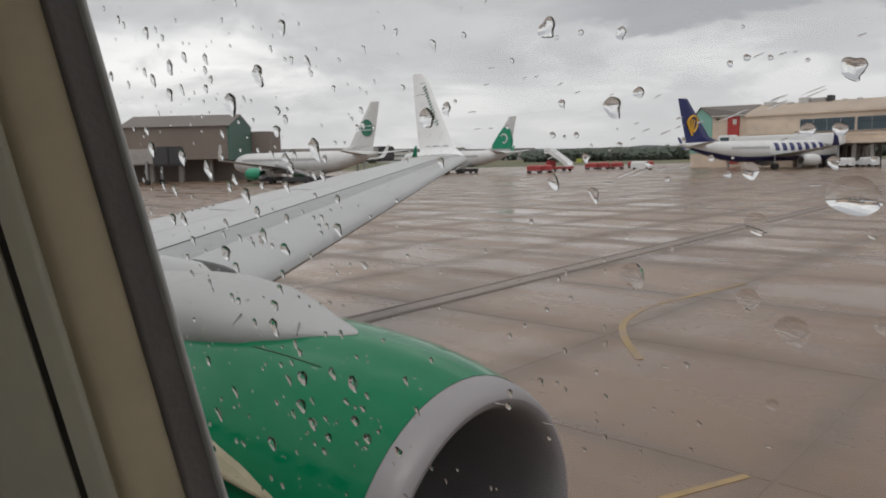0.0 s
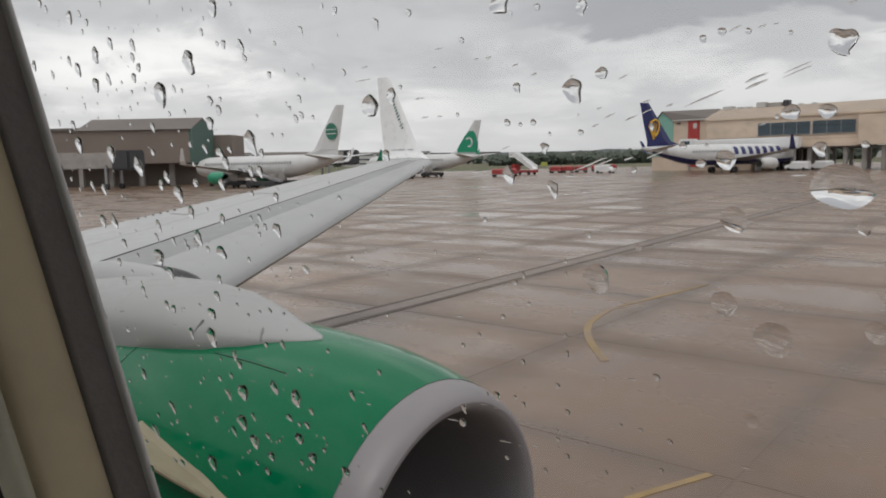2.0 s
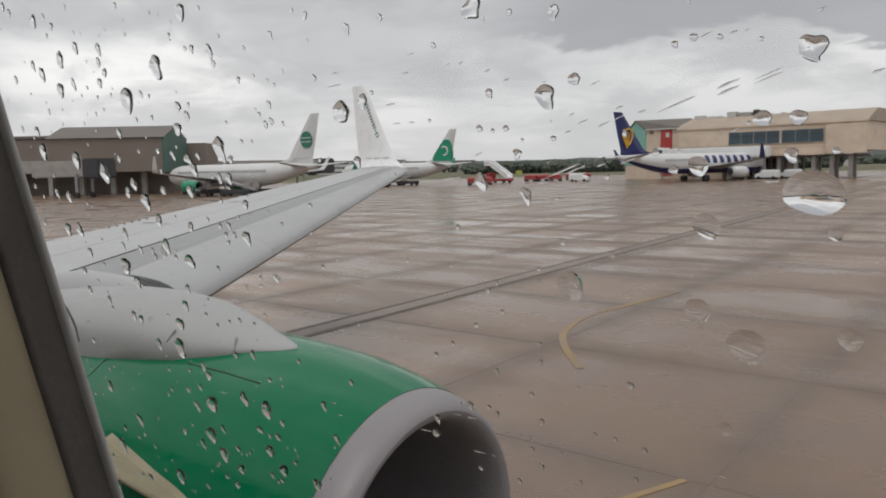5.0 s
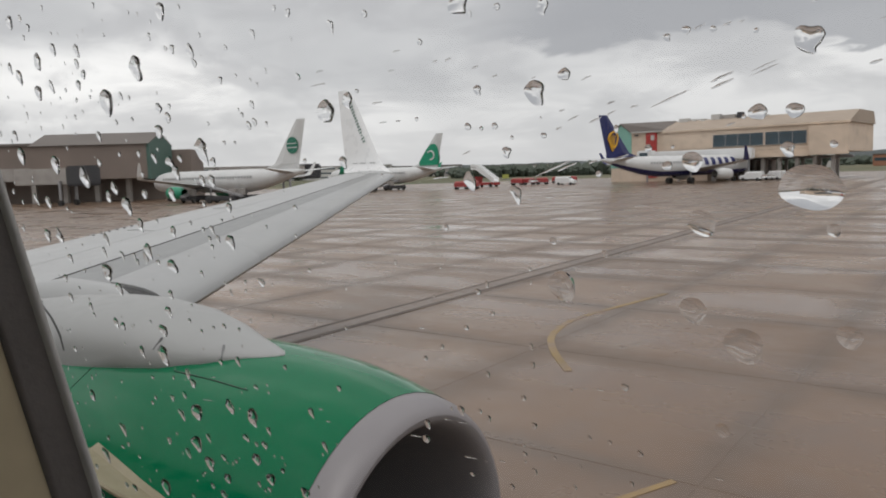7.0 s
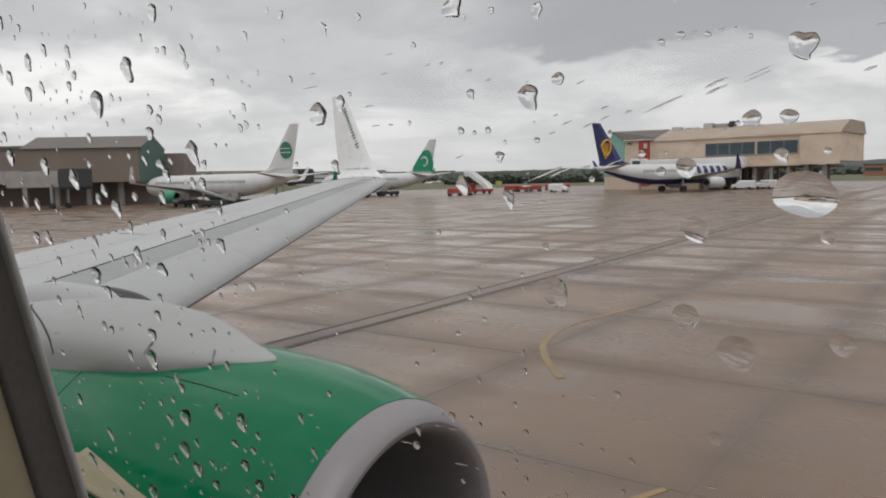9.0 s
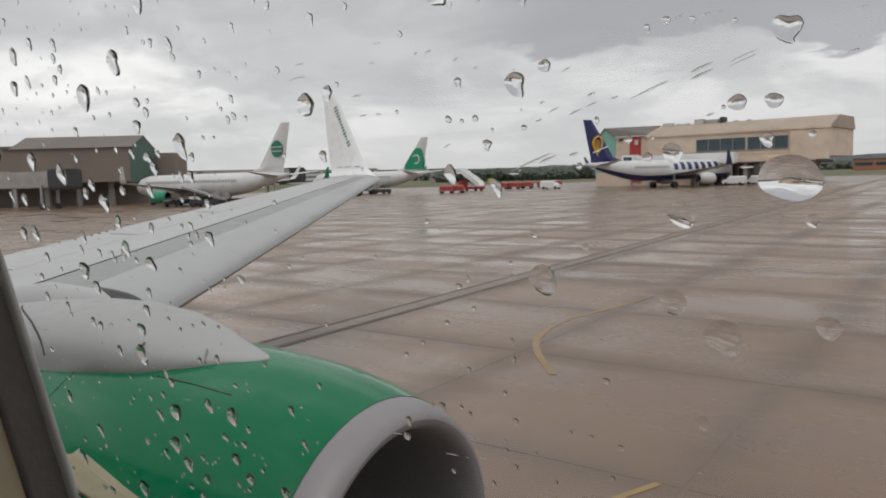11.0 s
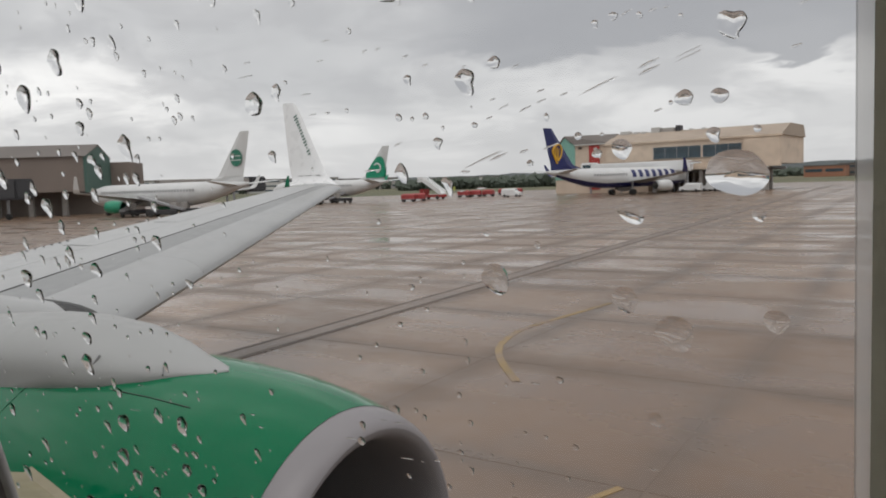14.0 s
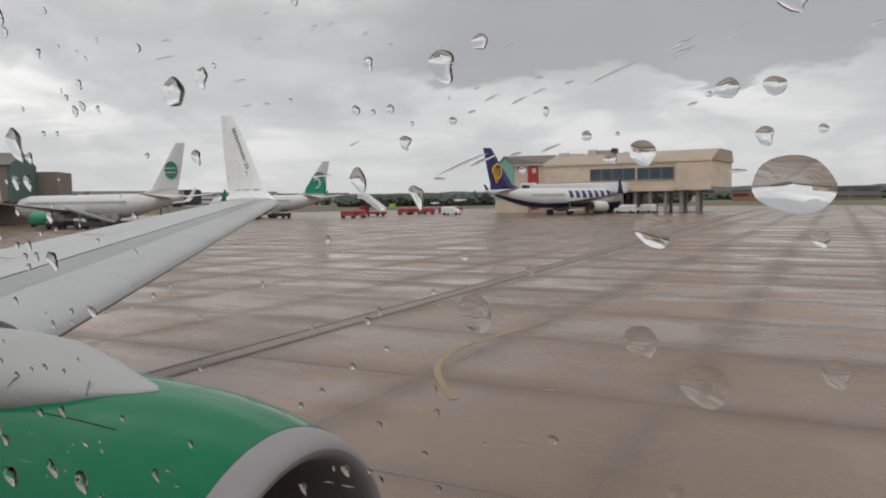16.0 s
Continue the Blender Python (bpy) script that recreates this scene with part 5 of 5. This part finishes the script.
taxi_sign(at(32.0, 300), 32)
stairs_truck(at(33.5, 178), 170)
for az, d in ((30.2, 190), (29.2, 191), (31.1, 189), (28.0, 205), (27.0, 206)):
    baggage_cart(at(az, d), 10)
for az, d in ((35.4, 160), (34.6, 162)):
    baggage_cart(at(az, d), 20)
van(at(14.2, 176), 175)
van(at(12.7, 179), 150)
van(at(27.4, 176), 0)
for az, d, turn in ((51.1, 124, 30), (53.5, 122, 200), (55.3, 130, 110), (42.8, 160, 20), (44.3, 150, 160), (40.5, 172, 80)):
    loader(at(az, d), turn)

# ---- far side of the airfield ----
def far_block(az, d, wide, tall, mat, storeys, label):
    c = at(az, d)
    t = thing("airport_building", label, "building", "far airport buildings", m=Matrix.Translation(c) @ Matrix.Rotation(radians(az + random.Random(int(az * 10)).uniform(-12, 12)), 4, "Z"))
    part("wall", boxed((-wide / 2, 0, 0), (wide / 2, 18, tall), 0.1), mat, t)
    part("roof", boxed((-wide / 2 - 0.5, -0.5, tall), (wide / 2 + 0.5, 18.5, tall + 0.7), 0.1), ROOF, t)
    for k in range(storeys):
        z = tall * (k + 0.45) / storeys
        n = max(2, int(wide / 16))
        for i in range(n):
            x0 = -wide / 2 + wide * (i + 0.08) / n
            part("window", boxed((x0, -0.15, z), (x0 + wide * 0.84 / n, 0.2, z + tall * 0.28 / storeys)), GLASSB, t)


FAR = ((70, 560, 130, 11, WHITEWALL, 2), (61, 600, 90, 9, CONCRETE, 1), (55, 640, 120, 13, WHITEWALL, 3), (47, 700, 150, 12, WHITEWALL, 3), (39.5, 760, 110, 11, CONCRETE, 2),
       (31, 640, 60, 8, WHITEWALL, 1), (12, 520, 60, 9, WHITEWALL, 1), (5.5, 540, 24, 7, ORANGE, 1), (1, 560, 70, 8, TANDARK, 2), (-6, 640, 70, 10, WHITEWALL, 2), (-13, 640, 60, 9, CONCRETE, 2))
for az, d, wide, tall, mat, st in FAR:
    far_block(az, d, wide, tall, mat, st, {"orange_render": "low orange-walled airport shed far across the field", "brown_cladding": "low brown airport shed far across the field"}.get(mat.name, "low pale airport building far across the field"))


def woods(az0, az1, d0, d1, count, tall, seed):
    """Scrub and trees too far off to count: uneven clumps of leafy tufts."""
    rnd = random.Random(seed)
    verts, faces = [], []
    for _ in range(count):
        p = at(rnd.uniform(az0, az1), rnd.uniform(d0, d1))
        h = tall * rnd.uniform(0.5, 1.15)
        for _ in range(5):
            c = p + Vector((rnd.uniform(-1, 1) * h * 0.5, rnd.uniform(-1, 1) * h * 0.5, h * rnd.uniform(0.25, 0.8)))
            r = h * rnd.uniform(0.22, 0.42)
            k = len(verts)
            ring = [c + Vector((r * math.cos(a) * rnd.uniform(0.7, 1.2), r * math.sin(a) * rnd.uniform(0.7, 1.2), rnd.uniform(-0.3, 0.3) * r)) for a in (2 * math.pi * i / 6 for i in range(6))]
            verts += [c + Vector((0, 0, r * rnd.uniform(0.7, 1.1))), c - Vector((0, 0, r + h * 0.3)), *ring]
            for i in range(6):
                j = (i + 1) % 6
                faces += [(k, k + 2 + i, k + 2 + j), (k + 1, k + 2 + j, k + 2 + i)]
    me = bpy.data.meshes.new("woods")
    me.from_pydata(verts, [], faces)
    me.materials.append(LEAF)
    return tagged(new("woods", me), "dark green line of trees along the airfield", "trees", kind="stuff")


woods(-40, 95, 700, 860, 1500, 8, 5)
woods(10, 36, 420, 520, 500, 7, 6)


def ridge(d, az0, az1, low, high, seed):
    rings = [[], [], []]
    for i in range(181):
        az = az0 + (az1 - az0) * i / 180
        h = low + (high - low) * (0.5 + 0.5 * noise.noise(Vector((az * 0.045, seed, 0)))) + 5 * noise.noise(Vector((az * 0.5, seed, 3)))
        rings[0].append(at(az, d - 150, -1))
        rings[1].append(at(az, d, h))
        rings[2].append(at(az, d + 300, -1))
    return tagged(part("backdrop", loft(rings, closed=False), HILL, None, "long low wooded hills on the horizon", smooth=True), category="hills", kind="structure")


ridge(1500, -60, 125, 14, 26, 1.0)
ridge(2600, -60, 125, 18, 42, 4.0)

# ---- markings, drain and slabs of the apron ----
def marking(name, pts, width, mat, label, z=0.014):
    verts, faces = [], []
    for i, p in enumerate(pts):
        a, b = Vector(pts[max(i - 1, 0)]), Vector(pts[min(i + 1, len(pts) - 1)])
        d = (b - a).normalized() * width / 2
        for s in (-1, 1):
            for zz in (0.0, z):
                verts.append((p[0] - s * d.y, p[1] + s * d.x, zz))
    for i in range(len(pts) - 1):
        k = 4 * i
        faces += [(k + 1, k + 3, k + 7, k + 5), (k, k + 1, k + 5, k + 4), (k + 2, k + 6, k + 7, k + 3)]
    me = bpy.data.meshes.new(name)
    me.from_pydata(verts, [], faces)
    me.materials.append(mat)
    return tagged(new(name, me), label, "marking", kind="structure")


def smooth_line(pts, per=5):
    """A curve through a few points."""
    out = []
    for i in range(len(pts) - 1):
        a, b, c, d = (Vector((*pts[max(0, min(j, len(pts) - 1))], 0)) for j in (i - 1, i, i + 1, i + 2))
        for k in range(per):
            q = k / per
            out.append(tuple((0.5 * (2 * b + (c - a) * q + (2 * a - 5 * b + 4 * c - d) * q * q + (3 * b - a - 3 * c + d) * q ** 3))[:2]))
    return [*out, tuple(pts[-1])]


marking("road_marking", smooth_line(((-6.2, 12.1), (-7.15, 13.3), (-7.85, 14.5), (-8.2, 15.8), (-8.25, 17.0), (-7.9, 19.3), (-7.65, 21.1))), 0.16, MARK, "worn yellow curved guide line on the wet apron")
marking("road_marking", [(-3.4, 7.2), (-3.15, 7.8), (-2.9, 8.4)], 0.10, MARK, "worn yellow line on the wet apron")
marking("road_marking", [tuple(at(8, 62)[:2]), tuple(at(-14, 70)[:2])], 0.5, MARK, "worn yellow stop line on the wet apron")
marking("drain", [(-12.6 - 0.03 * y, y) for y in range(4, 250, 6)], 0.9, DRAIN_SLAB, "brown concrete drain cover strip across the apron", 0.010)
marking("drain", [(-12.25 - 0.03 * y, y) for y in range(4, 250, 6)], 0.19, APRON_STAIN, "dark drainage channel across the apron")
marking("drain", [(-12.95 - 0.03 * y, y) for y in range(4, 250, 6)], 0.12, APRON_STAIN, "dark drainage channel across the apron")

bm = bmesh.new()
box(bm, (-SLAB / 2 + 0.02, -SLAB / 2 + 0.02, -0.02), (SLAB / 2 - 0.02, SLAB / 2 - 0.02, 0.006))
slab_mesh = bpy.data.meshes.new("slab")
bmesh.ops.bevel(bm, geom=[e for e in bm.edges if abs(e.verts[0].co.z - 0.006) < 1e-4 and abs(e.verts[1].co.z - 0.006) < 1e-4], offset=0.012, segments=1, affect="EDGES")
bm.to_mesh(slab_mesh)
bm.free()
slab_mesh.materials.append(APRON)
for i in range(-8, 7):
    for j in range(0, 17):
        s = new("slab", slab_mesh)
        s.parent = apron
        s.location = (JOINT_X + SLAB * (i + 0.5), JOINT_Y + SLAB * (j + 0.5), 0.0)
